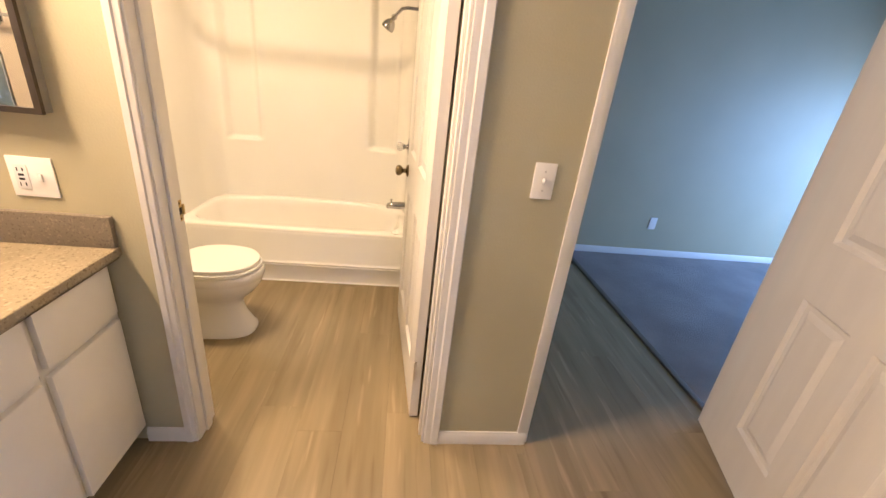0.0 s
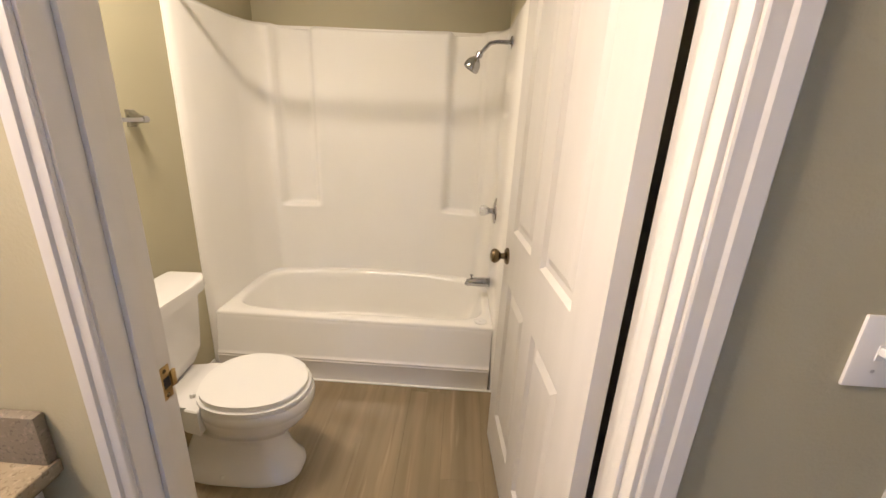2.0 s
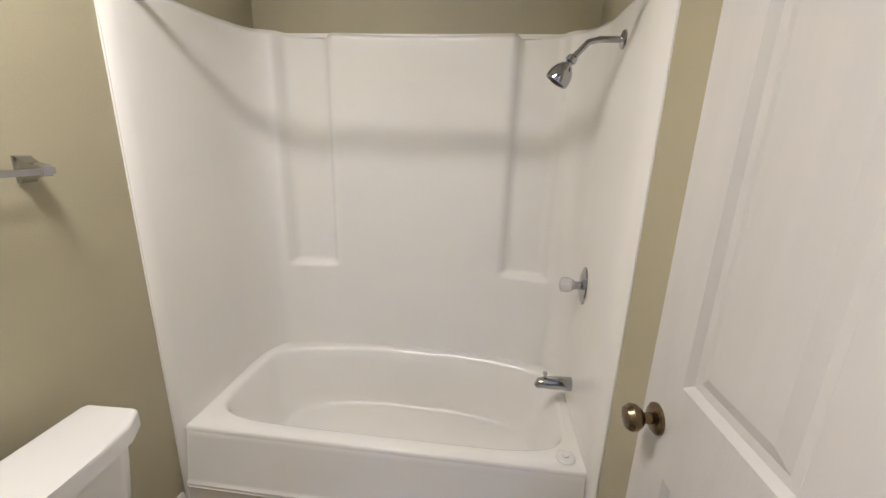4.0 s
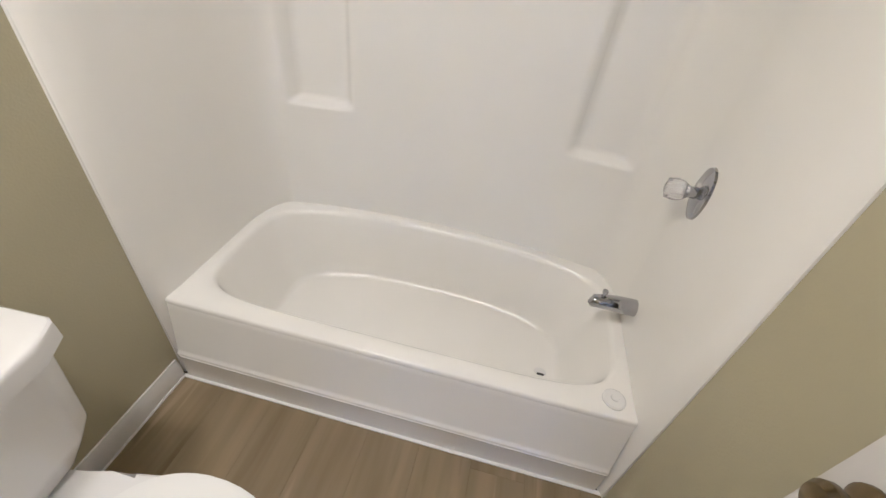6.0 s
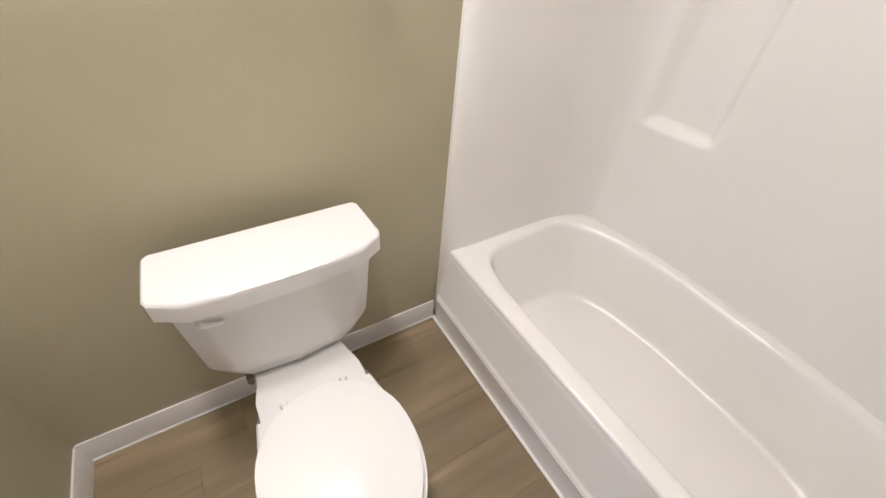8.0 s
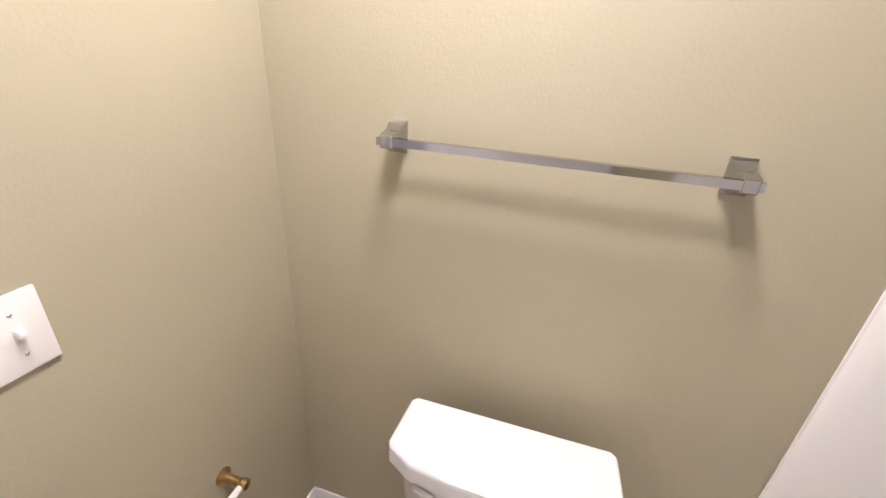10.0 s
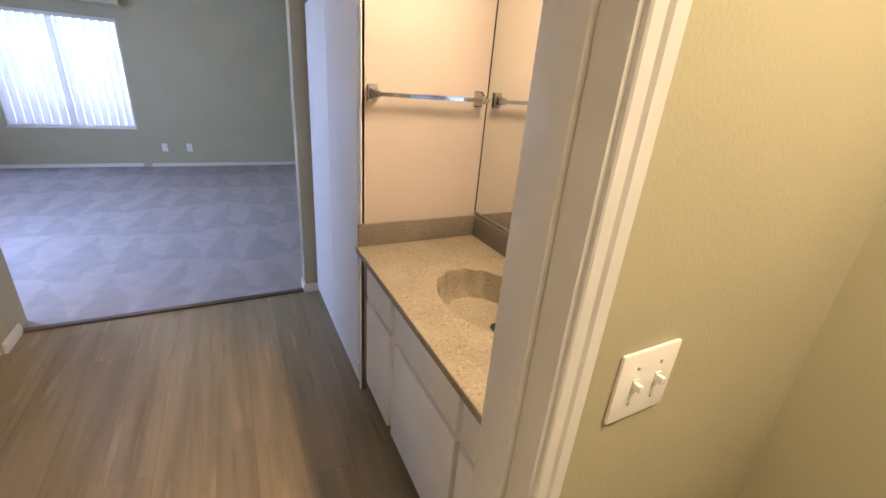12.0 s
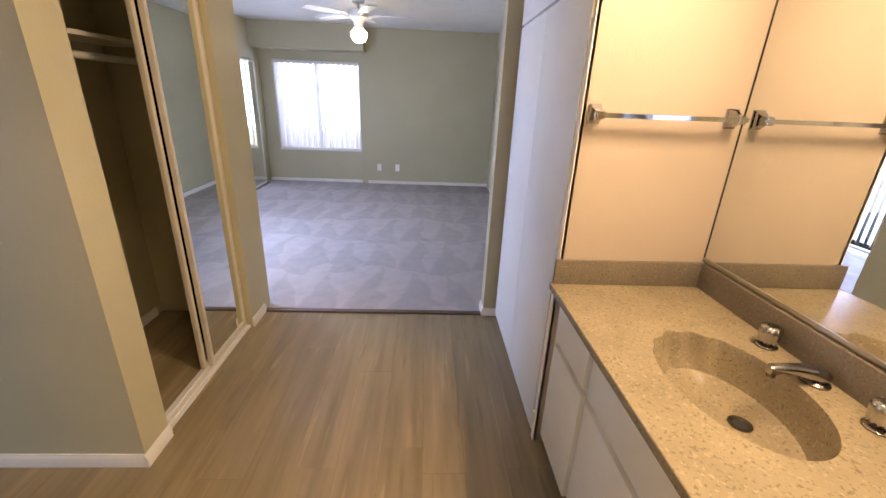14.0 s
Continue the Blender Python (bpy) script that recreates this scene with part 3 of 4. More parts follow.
structure("caulk_line", boxes(((XW, 0.12, 0), (XW + 0.017, 1.3, 0.006))), CAULK, "white caulk along the baseboard", "caulk")


def towel_bar(a, b, away):
    """Square-posted bar between two posts on a wall; away points off the wall."""
    t = thing("towel_bar", "square chrome towel bar fixed to the wall", "towel bar")
    A, Bp, W = Vector(a), Vector(b), Vector(away)
    d = (Bp - A).normalized()
    up = Vector((0, 0, 1))
    for p in (A, Bp):
        bm = bmesh.new()
        rr = []
        for off, w, lo, hi in ((0, 0.02, -0.030, 0.034), (0.006, 0.02, -0.030, 0.034), (0.012, 0.017, -0.024, 0.028), (0.03, 0.0145, -0.016, 0.018),
                               (0.062, 0.013, -0.013, 0.013), (0.066, 0.010, -0.010, 0.010)):
            rr.append([bm.verts.new(p + W * off + d * x + up * z) for x, z in ((-w, lo), (w, lo), (w, hi), (-w, hi))])
        skin(bm, rr, True)
        bm.faces.new(rr[0][::-1]), bm.faces.new(rr[-1])
        part("post", bm, CHROME, t, smooth=0.3)
    bm = bmesh.new()
    q = 0.0075
    rr = [[bm.verts.new(p + W * (0.056 + u) + up * v) for u, v in ((-q, -q), (q, -q), (q, q), (-q, q))] for p in (A - d * 0.02, Bp + d * 0.02)]
    skin(bm, rr, True)
    bm.faces.new(rr[0][::-1]), bm.faces.new(rr[1])
    part("bar", bm, CHROME, t, smooth=0.3)
    return t


towel_bar((XW, 0.425, 1.333), (XW, 1.04, 1.333), (1, 0, 0))

rod = thing("shower_rod", "white metal shower curtain rod above the tub", "curtain rod")
bm = bmesh.new()
tube(bm, [(XW, 1.33, 1.875), (0.85, 1.33, 1.875)], 0.0125)
part("rod", bm, TRIM, rod)
for x, s in ((XW, 1), (0.85, -1)):
    bm = bmesh.new()
    lathe(bm, [(0.032, 0), (0.03, 0.008), (0.018, 0.02), (0.014, 0.024)], pose(x, 1.33, 1.875, 0, 90 * s, 0))
    part("bracket", bm, TRIM, rod)


def panelled_door(name, label, width, height=2.02, cols=None):
    """Hinge at the origin, leaf along +x, thickness along y, panels cut on both faces."""
    t = thing(name, label, "door")
    th = 0.035
    st, mid = 0.115, 0.105
    pw = (width - 2 * st - mid) / 2
    rows = ((0.20, 0.80), (1.005, height - 0.13))
    cols = cols or ((st, st + pw), (st + pw + mid, width - st))
    xs = [0, cols[0][0], cols[0][1], cols[1][0], cols[1][1], width]
    zs = [0, rows[0][0], rows[0][1], rows[1][0], rows[1][1], height]
    bm = bmesh.new()
    for side in (0, 1):
        y = th if side else 0.0
        inward = -1 if side else 1
        grid = [[bm.verts.new((x, y, z)) for x in xs] for z in zs]
        for j in range(len(zs) - 1):
            for i in range(len(xs) - 1):
                f = (grid[j][i], grid[j][i + 1], grid[j + 1][i + 1], grid[j + 1][i])
                if i in (1, 3) and j in (1, 3):
                    prev = f
                    x0, x1, z0, z1 = xs[i], xs[i + 1], zs[j], zs[j + 1]
                    for inset, depth in ((0.012, 0.012), (0.028, 0.013), (0.052, 0.004)):
                        now = [bm.verts.new((x, y + inward * depth, z)) for x, z in
                               ((x0 + inset, z0 + inset), (x1 - inset, z0 + inset), (x1 - inset, z1 - inset), (x0 + inset, z1 - inset))]
                        skin(bm, [list(prev), now], True)
                        prev = now
                    bm.faces.new(prev)
                else:
                    bm.faces.new(f)
        if side == 0:
            first = grid
        else:
            for j in range(len(zs) - 1):
                for i in (0, len(xs) - 1):
                    bm.faces.new((first[j][i], first[j + 1][i], grid[j + 1][i], grid[j][i]))
            for i in range(len(xs) - 1):
                for j in (0, len(zs) - 1):
                    bm.faces.new((first[j][i], first[j][i + 1], grid[j][i + 1], grid[j][i]))
    part("leaf", bm, DOORPAINT, t, smooth=0.35)
    return t


def door_knob(t, x, z, y, out, m=BRASS):
    k = bmesh.new()
    lathe(k, [(0.032, 0), (0.032, 0.006), (0.026, 0.011), (0.012, 0.014), (0.011, 0.028), (0.02, 0.034), (0.027, 0.044), (0.028, 0.054),
              (0.022, 0.064), (0.01, 0.068), (0, 0.068)], pose(x, y, z, -90 * out, 0, 0))
    part("door_knob", k, m, t, "antique brass knob")


bath_door = panelled_door("bathroom_door", "open white four-panel bathroom door", 0.872, 2.02, ((0.147, 0.3995), (0.5045, 0.757)))
door_knob(bath_door, 0.814, 0.893, 0.035, 1)
door_knob(bath_door, 0.814, 0.893, 0.0, -1)
part("latch_plate", boxes(((0.869, 0.008, 0.863), (0.8735, 0.027, 0.923))), BRASS, bath_door, "brass latch plate")
for z in (0.25, 1.75):
    bm = bmesh.new()
    tube(bm, [(-0.004, 0.03, z - 0.045), (-0.004, 0.03, z + 0.045)], 0.006)
    part("hinge", bm, STEEL, bath_door)
bath_door.matrix_world = pose(0.9126, 0.125, 0.01, 0, 0, 94.7)

hall_door = panelled_door("hall_door", "open white four-panel hall door", 0.925, 2.02, ((0.12, 0.355), (0.445, 0.68)))
hall_door.matrix_world = pose(1.974 + 0.033, -0.754 - 0.01, 0.015, 0, 0, 72.5)


def casing(name, rings_xy, height, label):
    """A moulded door casing upright with the given plan outline."""
    bm = bmesh.new()
    prism(bm, rings_xy, 0, height)
    return structure(name, bm, TRIM, label, "door frame", smooth=0.3)


def casing_outline(x_in, x_out, y, out):
    """Colonial profile from the inner edge to the outer one, standing off the wall by out."""
    w = x_out - x_in
    pts = [(0, 0), (0, 0.008), (0.06, 0.010), (0.42, 0.0115), (0.52, 0.0155), (0.94, 0.0165), (1, 0.013), (1, 0)]
    return [(x_in + w * u, y + out * d) for u, d in pts]


for face, out in ((0.0, -1), (0.12, 1)):
    casing("door_frame_1", casing_outline(DX0 - 0.014, DX0 - 0.054, face, out), 2.10, "white painted door casing")
    casing("door_frame_1", casing_outline(DX1 + 0.006, DX1 + (0.064 if out < 0 else 0.0061), face, out), 2.10, "white painted door casing")
    structure("door_frame_1", boxes(((DX0 - 0.064, face, DH + 0.006), (DX1 + 0.064, face + out * 0.016, DH + 0.064)), bevel=0.003), TRIM,
              "white painted door head casing", "door frame")
structure("door_frame_1", boxes(((DX0 - 0.022, -0.002, 0), (DX0 - 0.008, 0.122, DH)), ((DX0 - 0.008, 0.042, 0), (DX0 + 0.002, 0.08, DH)), bevel=0.002), TRIM,
          "white painted door jamb with stop", "door frame")
structure("door_frame_1", boxes(((DX1 - 0.004, -0.002, 0), (DX1 + 0.006, 0.122, DH)), ((DX1 - 0.014, 0.03, 0), (DX1 - 0.004, 0.065, DH)), bevel=0.002), TRIM,
          "white painted door jamb with stop", "door frame")
structure("door_frame_1", boxes(((DX0, 0, DH - 0.012), (DX1, 0.12, DH))), TRIM, "white painted door head", "door frame")
sp = thing("strike_plate", "worn brass strike plate with two screws on the jamb", "strike plate")
bm = boxes(((DX0 - 0.008, 0.084, 0.862), (DX0 - 0.0055, 0.112, 0.932)), bevel=0.001)
box(bm, (DX0 - 0.008, 0.112, 0.880), (DX0 - 0.003, 0.124, 0.914), 0.0015)
part("plate", bm, BRIGHTBRASS, sp)
part("latch_hole", boxes(((DX0 - 0.0054, 0.092, 0.886), (DX0 - 0.0048, 0.108, 0.908))), DARK, sp)
for z in (0.871, 0.923):
    bm = bmesh.new()
    lathe(bm, [(0.0045, 0), (0.003, 0.0015), (0, 0.0015)], pose(DX0 - 0.0055, 0.098, z, 0, 90, 0), 12)
    part("screw", bm, BRASS, sp)
structure("corner_trim", boxes(((1.322, -0.008, 0.06), (1.366, -0.0, H)), ((1.3605, -0.008, 0.06), (1.368, 0.03, H)), bevel=0.003), TRIM,
          "white painted corner trim strip", "trim")


def wall_plate(kind, centre, right, out, width=0.07, toggles=1, label=""):
    t = thing(kind, label, "light switch" if "switch" in kind else "outlet")
    C, R, O, U = Vector(centre), Vector(right), Vector(out), Vector((0, 0, 1))
    m = Matrix((R, O, U)).transposed().to_4x4()
    m.translation = C
    bm = boxes(((-width / 2, 0, -0.057), (width / 2, 0.006, 0.057)), bevel=0.003)
    bmesh.ops.transform(bm, matrix=m, verts=bm.verts)
    part("plate", bm, PLATE, t)
    for i in range(toggles):
        x = (i - (toggles - 1) / 2) * 0.046
        bm = boxes(((x - 0.005, 0.006, -0.012), (x + 0.005, 0.0075, 0.012)))
        box(bm, (x - 0.004, 0.006, -0.002), (x + 0.004, 0.018, 0.009), 0.0015)
        bmesh.ops.transform(bm, matrix=m, verts=bm.verts)
        part("toggle", bm, SEAT, t)
        for z in (-0.03, 0.03):
            bm = bmesh.new()
            lathe(bm, [(0.003, 0), (0.002, 0.001), (0, 0.001)], pose(x, 0.006, z, -90, 0, 0), 10)
            bmesh.ops.transform(bm, matrix=m, verts=bm.verts)
            part("screw", bm, STEEL, t)
    return t, m


wall_plate("light_switch", (1.216, 0, 1.118), (1, 0, 0), (0, -1, 0), label="single white toggle switch on the wall")
wall_plate("double_light_switch", (-0.1, 0.12, 1.13), (-1, 0, 0), (0, 1, 0), 0.116, 2, "double white toggle switch on the wall")

# ---- dressing hall ----
VX, VY0, VY1, CZ = -0.07, -1.22, 0.0, 0.805


def vanity_unit(y0, y1, f0, f1):
    t = thing("vanity_cabinet", "off-white painted vanity cabinet with slab drawer and door", "cabinet", "vanity cabinets")
    fx = -0.117
    part("carcass", boxes(((XW + 0.002, y0 + 0.001, 0.09), (fx, y1 - 0.001, 0.655))), CABPAINT, t)
    part("face_frame", boxes(((fx - 0.02, y0 + 0.001, 0.655), (fx, y1 - 0.001, 0.765))), CABPAINT, t)
    part("toe_kick", boxes(((XW + 0.002, y0 + 0.001, 0.0), (fx - 0.06, y1 - 0.001, 0.09))), CABPAINT, t)
    part("drawer_front", boxes(((fx, f0, 0.582), (fx + 0.019, f1, 0.760)), bevel=0.004), CABPAINT, t)
    part("door", boxes(((fx, f0, 0.092), (fx + 0.019, f1, 0.556)), bevel=0.004), CABPAINT, t)
    return t


for y0, y1, f0, f1 in ((-1.218, -0.845, -1.172, -0.866), (-0.845, -0.31, -0.826, -0.326), (-0.31, -0.002, -0.298, -0.022)):
    vanity_unit(y0, y1, f0, f1)


def countertop():
    t = thing("vanity_countertop", "speckled tan cast-stone countertop with integral oval sink", "countertop")
    bm = bmesh.new()
    sx, sy, hx, hy, n = -0.375, -0.632, 0.167, 0.245, 192
    x0, x1, y0, y1 = XW + 0.002, VX, VY0, VY1 - 0.001

    def smoother(v):
        v = min(max(v, 0), 1)
        return v * v * (3 - 2 * v)

    def edge(k):
        a = 2 * math.pi * k / n
        c, s = math.cos(a), math.sin(a)
        # scalloped shell edge towards the far end
        sc = 1 + 0.03 * math.cos(14 * a) * smoother((-s - 0.55) / 0.3) if s < 0 else 1.0
        return c, s, sc

    outer, rings = [], []
    corner_at = {}
    for px, py in ((x0, y0), (x1, y0), (x1, y1), (x0, y1)):
        a = math.atan2(py - sy, px - sx) % (2 * math.pi)
        corner_at[round(a * n / (2 * math.pi)) % n] = (px, py)
    for k in range(n):
        if k in corner_at:
            outer.append(bm.verts.new((*corner_at[k], CZ)))
            continue
        c, s, _ = edge(k)
        f = min((x1 - sx) / c if c > 1e-6 else ((x0 - sx) / c if c < -1e-6 else 9), (y1 - sy) / s if s > 1e-6 else ((y0 - sy) / s if s < -1e-6 else 9))
        outer.append(bm.verts.new((sx + f * c, sy + f * s, CZ)))
    for grow, z in ((1.0, CZ), (0.99, CZ - 0.004), (0.97, CZ - 0.03), (0.93, CZ - 0.08), (0.84, CZ - 0.112), (0.50, CZ - 0.130), (0.12, CZ - 0.135)):
        ring = []
        for k in range(n):
            c, s, sc = edge(k)
            w = 1 + (sc - 1) * max(0, (grow - 0.8) * 5)
            ring.append(bm.verts.new((sx + hx * grow * w * c - (1 - grow) * 0.07, sy + hy * grow * w * s, z)))
        rings.append(ring)
    skin(bm, [outer] + rings, True)
    bm.faces.new(rings[-1])
    part("slab_top", bm, STONE, t, smooth=0.5)
    part("front_edge", boxes(((x1 - 0.003, y0, CZ - 0.028), (x1 + 0.009, y1, CZ + 0.001)), bevel=0.005, segments=3), STONE, t)
    part("slab_body", boxes(((x0, y0, CZ - 0.04), (sx - hx - 0.03, y1, CZ - 0.001)), ((sx + hx + 0.01, y0, CZ - 0.04), (x1 - 0.003, y1, CZ - 0.001)),
                            ((x0, y0, CZ - 0.04), (x1 - 0.003, sy - hy - 0.03, CZ - 0.001)), ((x0, sy + hy + 0.02, CZ - 0.04), (x1 - 0.003, y1, CZ - 0.001))), STONE, t)
    part("splash", boxes(((x0, y0 + 0.018, CZ), (x0 + 0.018, y1 - 0.02, CZ + 0.10)), bevel=0.004), STONE_DARKER, t, "dark backsplash under the mirror")
    part("splash", boxes(((x0, y0, CZ), (x1, y0 + 0.018, CZ + 0.10)), bevel=0.004), STONE_DARKER, t)
    part("splash", boxes(((x0, y1 - 0.02, CZ), (x1 + 0.005, y1, CZ + 0.10)), bevel=0.004), STONE_DARKER, t)
    dr = bmesh.new()
    lathe(dr, [(0.03, 0), (0.03, 0.004), (0.022, 0.003), (0.018, -0.004), (0, -0.004)], Matrix.Translation((-0.43, -0.625, CZ - 0.134)))
    ring = part("drain", dr, DARKCHROME, t, "dark metal drain ring")
    dr = bmesh.new()
    lathe(dr, [(0.021, 0.0), (0.019, 0.0022), (0, 0.0022)], Matrix.Translation((-0.43, -0.625, CZ - 0.1345)))
    part("drain_hole", dr, DARK, ring, "dark drain opening")
    return t


countertop()


def faucet():
    t = thing("sink_faucet", "worn chrome faucet with two fluted handles", "faucet")
    for y in (-0.80, -0.475):
        b = bmesh.new()
        lathe(b, [(0.030, 0), (0.030, 0.004), (0.022, 0.009), (0, 0.009)], Matrix.Translation((-0.60, y, CZ)))
        part("handle_base", b, DARKCHROME, t)
        h = bmesh.new()
        rings = []
        for r, z in ((0.021, 0.011), (0.0245, 0.014), (0.028, 0.046), (0.0285, 0.058), (0.025, 0.066), (0.016, 0.069), (0.006, 0.067)):
            rings.append([h.verts.new((-0.60 + r * f * math.cos(a), y + r * f * math.sin(a), CZ + z)) for a, f in
                          ((2 * math.pi * k / 48, 1 + 0.05 * math.cos(12 * 2 * math.pi * k / 48)) for k in range(48))])
        skin(h, rings, True)
        h.faces.new(rings[0][::-1]), h.faces.new(rings[-1])
        part("handle", h, CHROME, t, smooth=0.9)
    b = bmesh.new()
    lathe(b, [(0.032, 0), (0.032, 0.005), (0.026, 0.010), (0, 0.010)], Matrix.Translation((-0.598, -0.635, CZ)), 24, 1.15)
    part("base", b, DARKCHROME, t)
    # wedge-shaped spout: broad foot, straight top, narrow lip
    s = bmesh.new()
    rings = []
    for x, w, lo, hi in ((-0.626, 0.018, 0.008, 0.030), (-0.612, 0.026, 0.006, 0.042), (-0.588, 0.027, 0.006, 0.047), (-0.566, 0.022, 0.016, 0.048), (-0.535, 0.0175, 0.026, 0.050),
                         (-0.50, 0.0145, 0.029, 0.052), (-0.474, 0.0135, 0.026, 0.053), (-0.462, 0.0115, 0.026, 0.049)):
        m, hh = (lo + hi) / 2, (hi - lo) / 2
        ring = []
        for k in range(20):
            a = 2 * math.pi * (k + 0.5) / 20
            c, d = math.cos(a), math.sin(a)
            ring.append(s.verts.new((x, -0.636 + w * math.copysign(abs(c) ** 0.6, c), CZ + m + hh * math.copysign(abs(d) ** 0.6, d))))
        rings.append(ring)
    skin(s, rings, True)
    s.faces.new(rings[0][::-1]), s.faces.new(rings[-1])
    part("spout", s, CHROME, t, smooth=0.8)
    a = bmesh.new()
    lathe(a, [(0.0105, 0), (0.0105, 0.012), (0, 0.012)], Matrix.Translation((-0.474, -0.636, CZ + 0.017)), 16)
    part("aerator", a, DARKCHROME, t)


faucet()
towel_bar((-0.13, VY0, 1.432), (-0.605, VY0, 1.432), (0, 1, 0))

vm = thing("vanity_mirror", "large frameless wall mirror above the vanity", "mirror")
part("glass", boxes(((XW + 0.002, VY0 + 0.004, 0.925), (XW + 0.008, -0.004, 2.0))), MIRROR, vm)
part("edge_channel", boxes(((XW + 0.002, VY0 + 0.004, 0.915), (XW + 0.012, -0.004, 0.925))), STEEL, vm)
part("edge_strip", boxes(((XW + 0.001, VY0, 0.91), (XW + 0.010, VY0 + 0.0045, 2.0))), DARK, vm, "dark mirror edge")

# alcove lining beside the vanity
structure("alcove_panel", boxes(((XW, VY0 - 0.018, 0), (-0.09, VY0, H))), CREAM, "cream painted cabinet side panel", "panel")


def tall_cabinet():
    t = thing("linen_cabinet", "tall white built-in linen cabinet with slab doors", "cabinet")
    x, y0, y1 = -0.10, -2.33, VY0 - 0.018
    part("carcass", boxes(((XW, y0, 0.0), (x, y1, H))), CABPAINT, t)
    ym = -1.80
    for a, b in ((y0 + 0.012, ym - 0.002), (ym + 0.002, y1 - 0.012)):
        part("door", boxes(((x, a, 0.04), (x + 0.02, b, 1.84)), bevel=0.003), GLOSSCAB, t)
        part("upper_door", boxes(((x, a, 1.852), (x + 0.02, b, 2.38)), bevel=0.003), GLOSSCAB, t)
    part("face_frame", boxes(((x, y1 - 0.011, 0.0), (x + 0.014, y1 + 0.018, H))), CABPAINT, t)
    for z in (0.12, 0.97, 1.75):
        part("hinge", boxes(((x + 0.002, y1 - 0.014, z - 0.03), (x + 0.024, y1 + 0.004, z + 0.03)), bevel=0.003), CABPAINT, t)
    return t


tall_cabinet()

mc = thing("medicine_cabinet", "mirrored medicine cabinet with a dark metal frame", "medicine cabinet")
part("body", boxes(((-0.60, -0.028, 1.187), (-0.155, 0, 1.85))), STEEL, mc)
part("mirror_door", boxes(((-0.59, -0.034, 1.2), (-0.168, -0.028, 1.838))), MIRROR, mc)
DARKMETAL = mat("dark_frame_metal", (0.10, 0.085, 0.07), 0.35, 0.8, vary=0.1, scale=20)
part("frame", boxes(((-0.60, -0.04, 1.185), (-0.152, -0.028, 1.2)), ((-0.168, -0.04, 1.2), (-0.152, -0.028, 1.838)), ((-0.60, -0.04, 1.838), (-0.152, -0.028, 1.852)),
                    ((-0.60, -0.04, 1.2), (-0.584, -0.028, 1.838))), DARKMETAL, mc, "dark metal frame")

t, m = wall_plate("outlet_and_switch", (-0.249, 0, 1.006), (1, 0, 0), (0, -1, 0), 0.116, 0, "white plate with a grounded outlet and a switch")
bm = boxes(((-0.042, 0.006, -0.034), (-0.008, 0.0085, 0.034)), bevel=0.001)
bmesh.ops.transform(bm, matrix=m, verts=bm.verts)
o = part("receptacle", bm, SEAT, t)
for a, b in (((-0.034, 0.0085, 0.016), (-0.031, 0.009, 0.026)), ((-0.02, 0.0085, 0.016), (-0.017, 0.009, 0.026)), ((-0.034, 0.0085, -0.026), (-0.031, 0.009, -0.016)),
             ((-0.02, 0.0085, -0.026), (-0.017, 0.009, -0.016)), ((-0.032, 0.0085, 0.003), (-0.018, 0.0095, 0.009)), ((-0.032, 0.0085, -0.009), (-0.018, 0.0095, -0.003))):
    bm = boxes((a, b))
    bmesh.ops.transform(bm, matrix=m, verts=bm.verts)
    part("slot", bm, DARK, o)
bm = boxes(((0.017, 0.006, -0.012), (0.028, 0.012, 0.012)), bevel=0.002)
bmesh.ops.transform(bm, matrix=m, verts=bm.verts)
part("toggle", bm, SEAT, t)

ph = thing("paper_holder", "brass toilet paper holder on the wall", "paper holder")
for x in (-0.19, -0.345):
    bm = bmesh.new()
    lathe(bm, [(0.022, 0), (0.022, 0.005), (0.011, 0.012), (0.010, 0.05), (0.014, 0.056), (0.012, 0.07), (0, 0.072)], pose(x, 0.12, 0.56, -90, 0, 0), 16)
    part("post", bm, BRIGHTBRASS, ph)
bm = bmesh.new()
tube(bm, [(-0.19, 0.178, 0.56), (-0.345, 0.178, 0.56)], 0.008)
part("roller", bm, SEAT, ph)

# closet with sliding mirror doors
GOLD = mat("satin_gold_aluminium", (0.58, 0.54, 0.45), 0.48, 0.15, vary=0.05, scale=20)


def sliding_mirror(name, x, y0, y1, z1=2.03, z0=0.02):
    t = thing(name, "sliding mirrored closet door with a pale metal frame", "closet door", "mirrored closet doors")
    w = 0.022
    part("glass", boxes(((x - 0.003, y0 + w, z0 + 0.03), (x + 0.003, y1 - w, z1 - w))), MIRROR, t)
    part("stile", boxes(((x - 0.012, y0, z0), (x + 0.012, y0 + w, z1)), bevel=0.002), GOLD, t)
    part("stile", boxes(((x - 0.012, y1 - w, z0), (x + 0.012, y1, z1)), bevel=0.002), GOLD, t)
    part("rail", boxes(((x - 0.012, y0 + w, z0), (x + 0.012, y1 - w, z0 + 0.03))), GOLD, t)
    part("rail", boxes(((x - 0.012, y0 + w, z1 - w), (x + 0.012, y1 - w, z1))), GOLD, t)
    return t


sliding_mirror("sliding_closet_door", 1.60, -2.162, -1.72)
sliding_mirror("sliding_closet_door", 1.63, -2.155, -1.69)
structure("closet_track", boxes(((1.565, -2.165, 0), (1.648, -1.245, 0.012)), ((1.582, -2.165, 0.012), (1.586, -1.245, 0.02)), ((1.614, -2.165, 0.012), (1.617, -1.245, 0.02))),
          TRIM, "white painted sliding door track", "track")
structure("closet_header", boxes(((1.57, -2.165, 2.03), (1.645, -1.245, 2.05))), TRIM, "closet door head track", "track")
sh = thing("closet_shelf", "white closet shelf in the dark closet", "shelf")
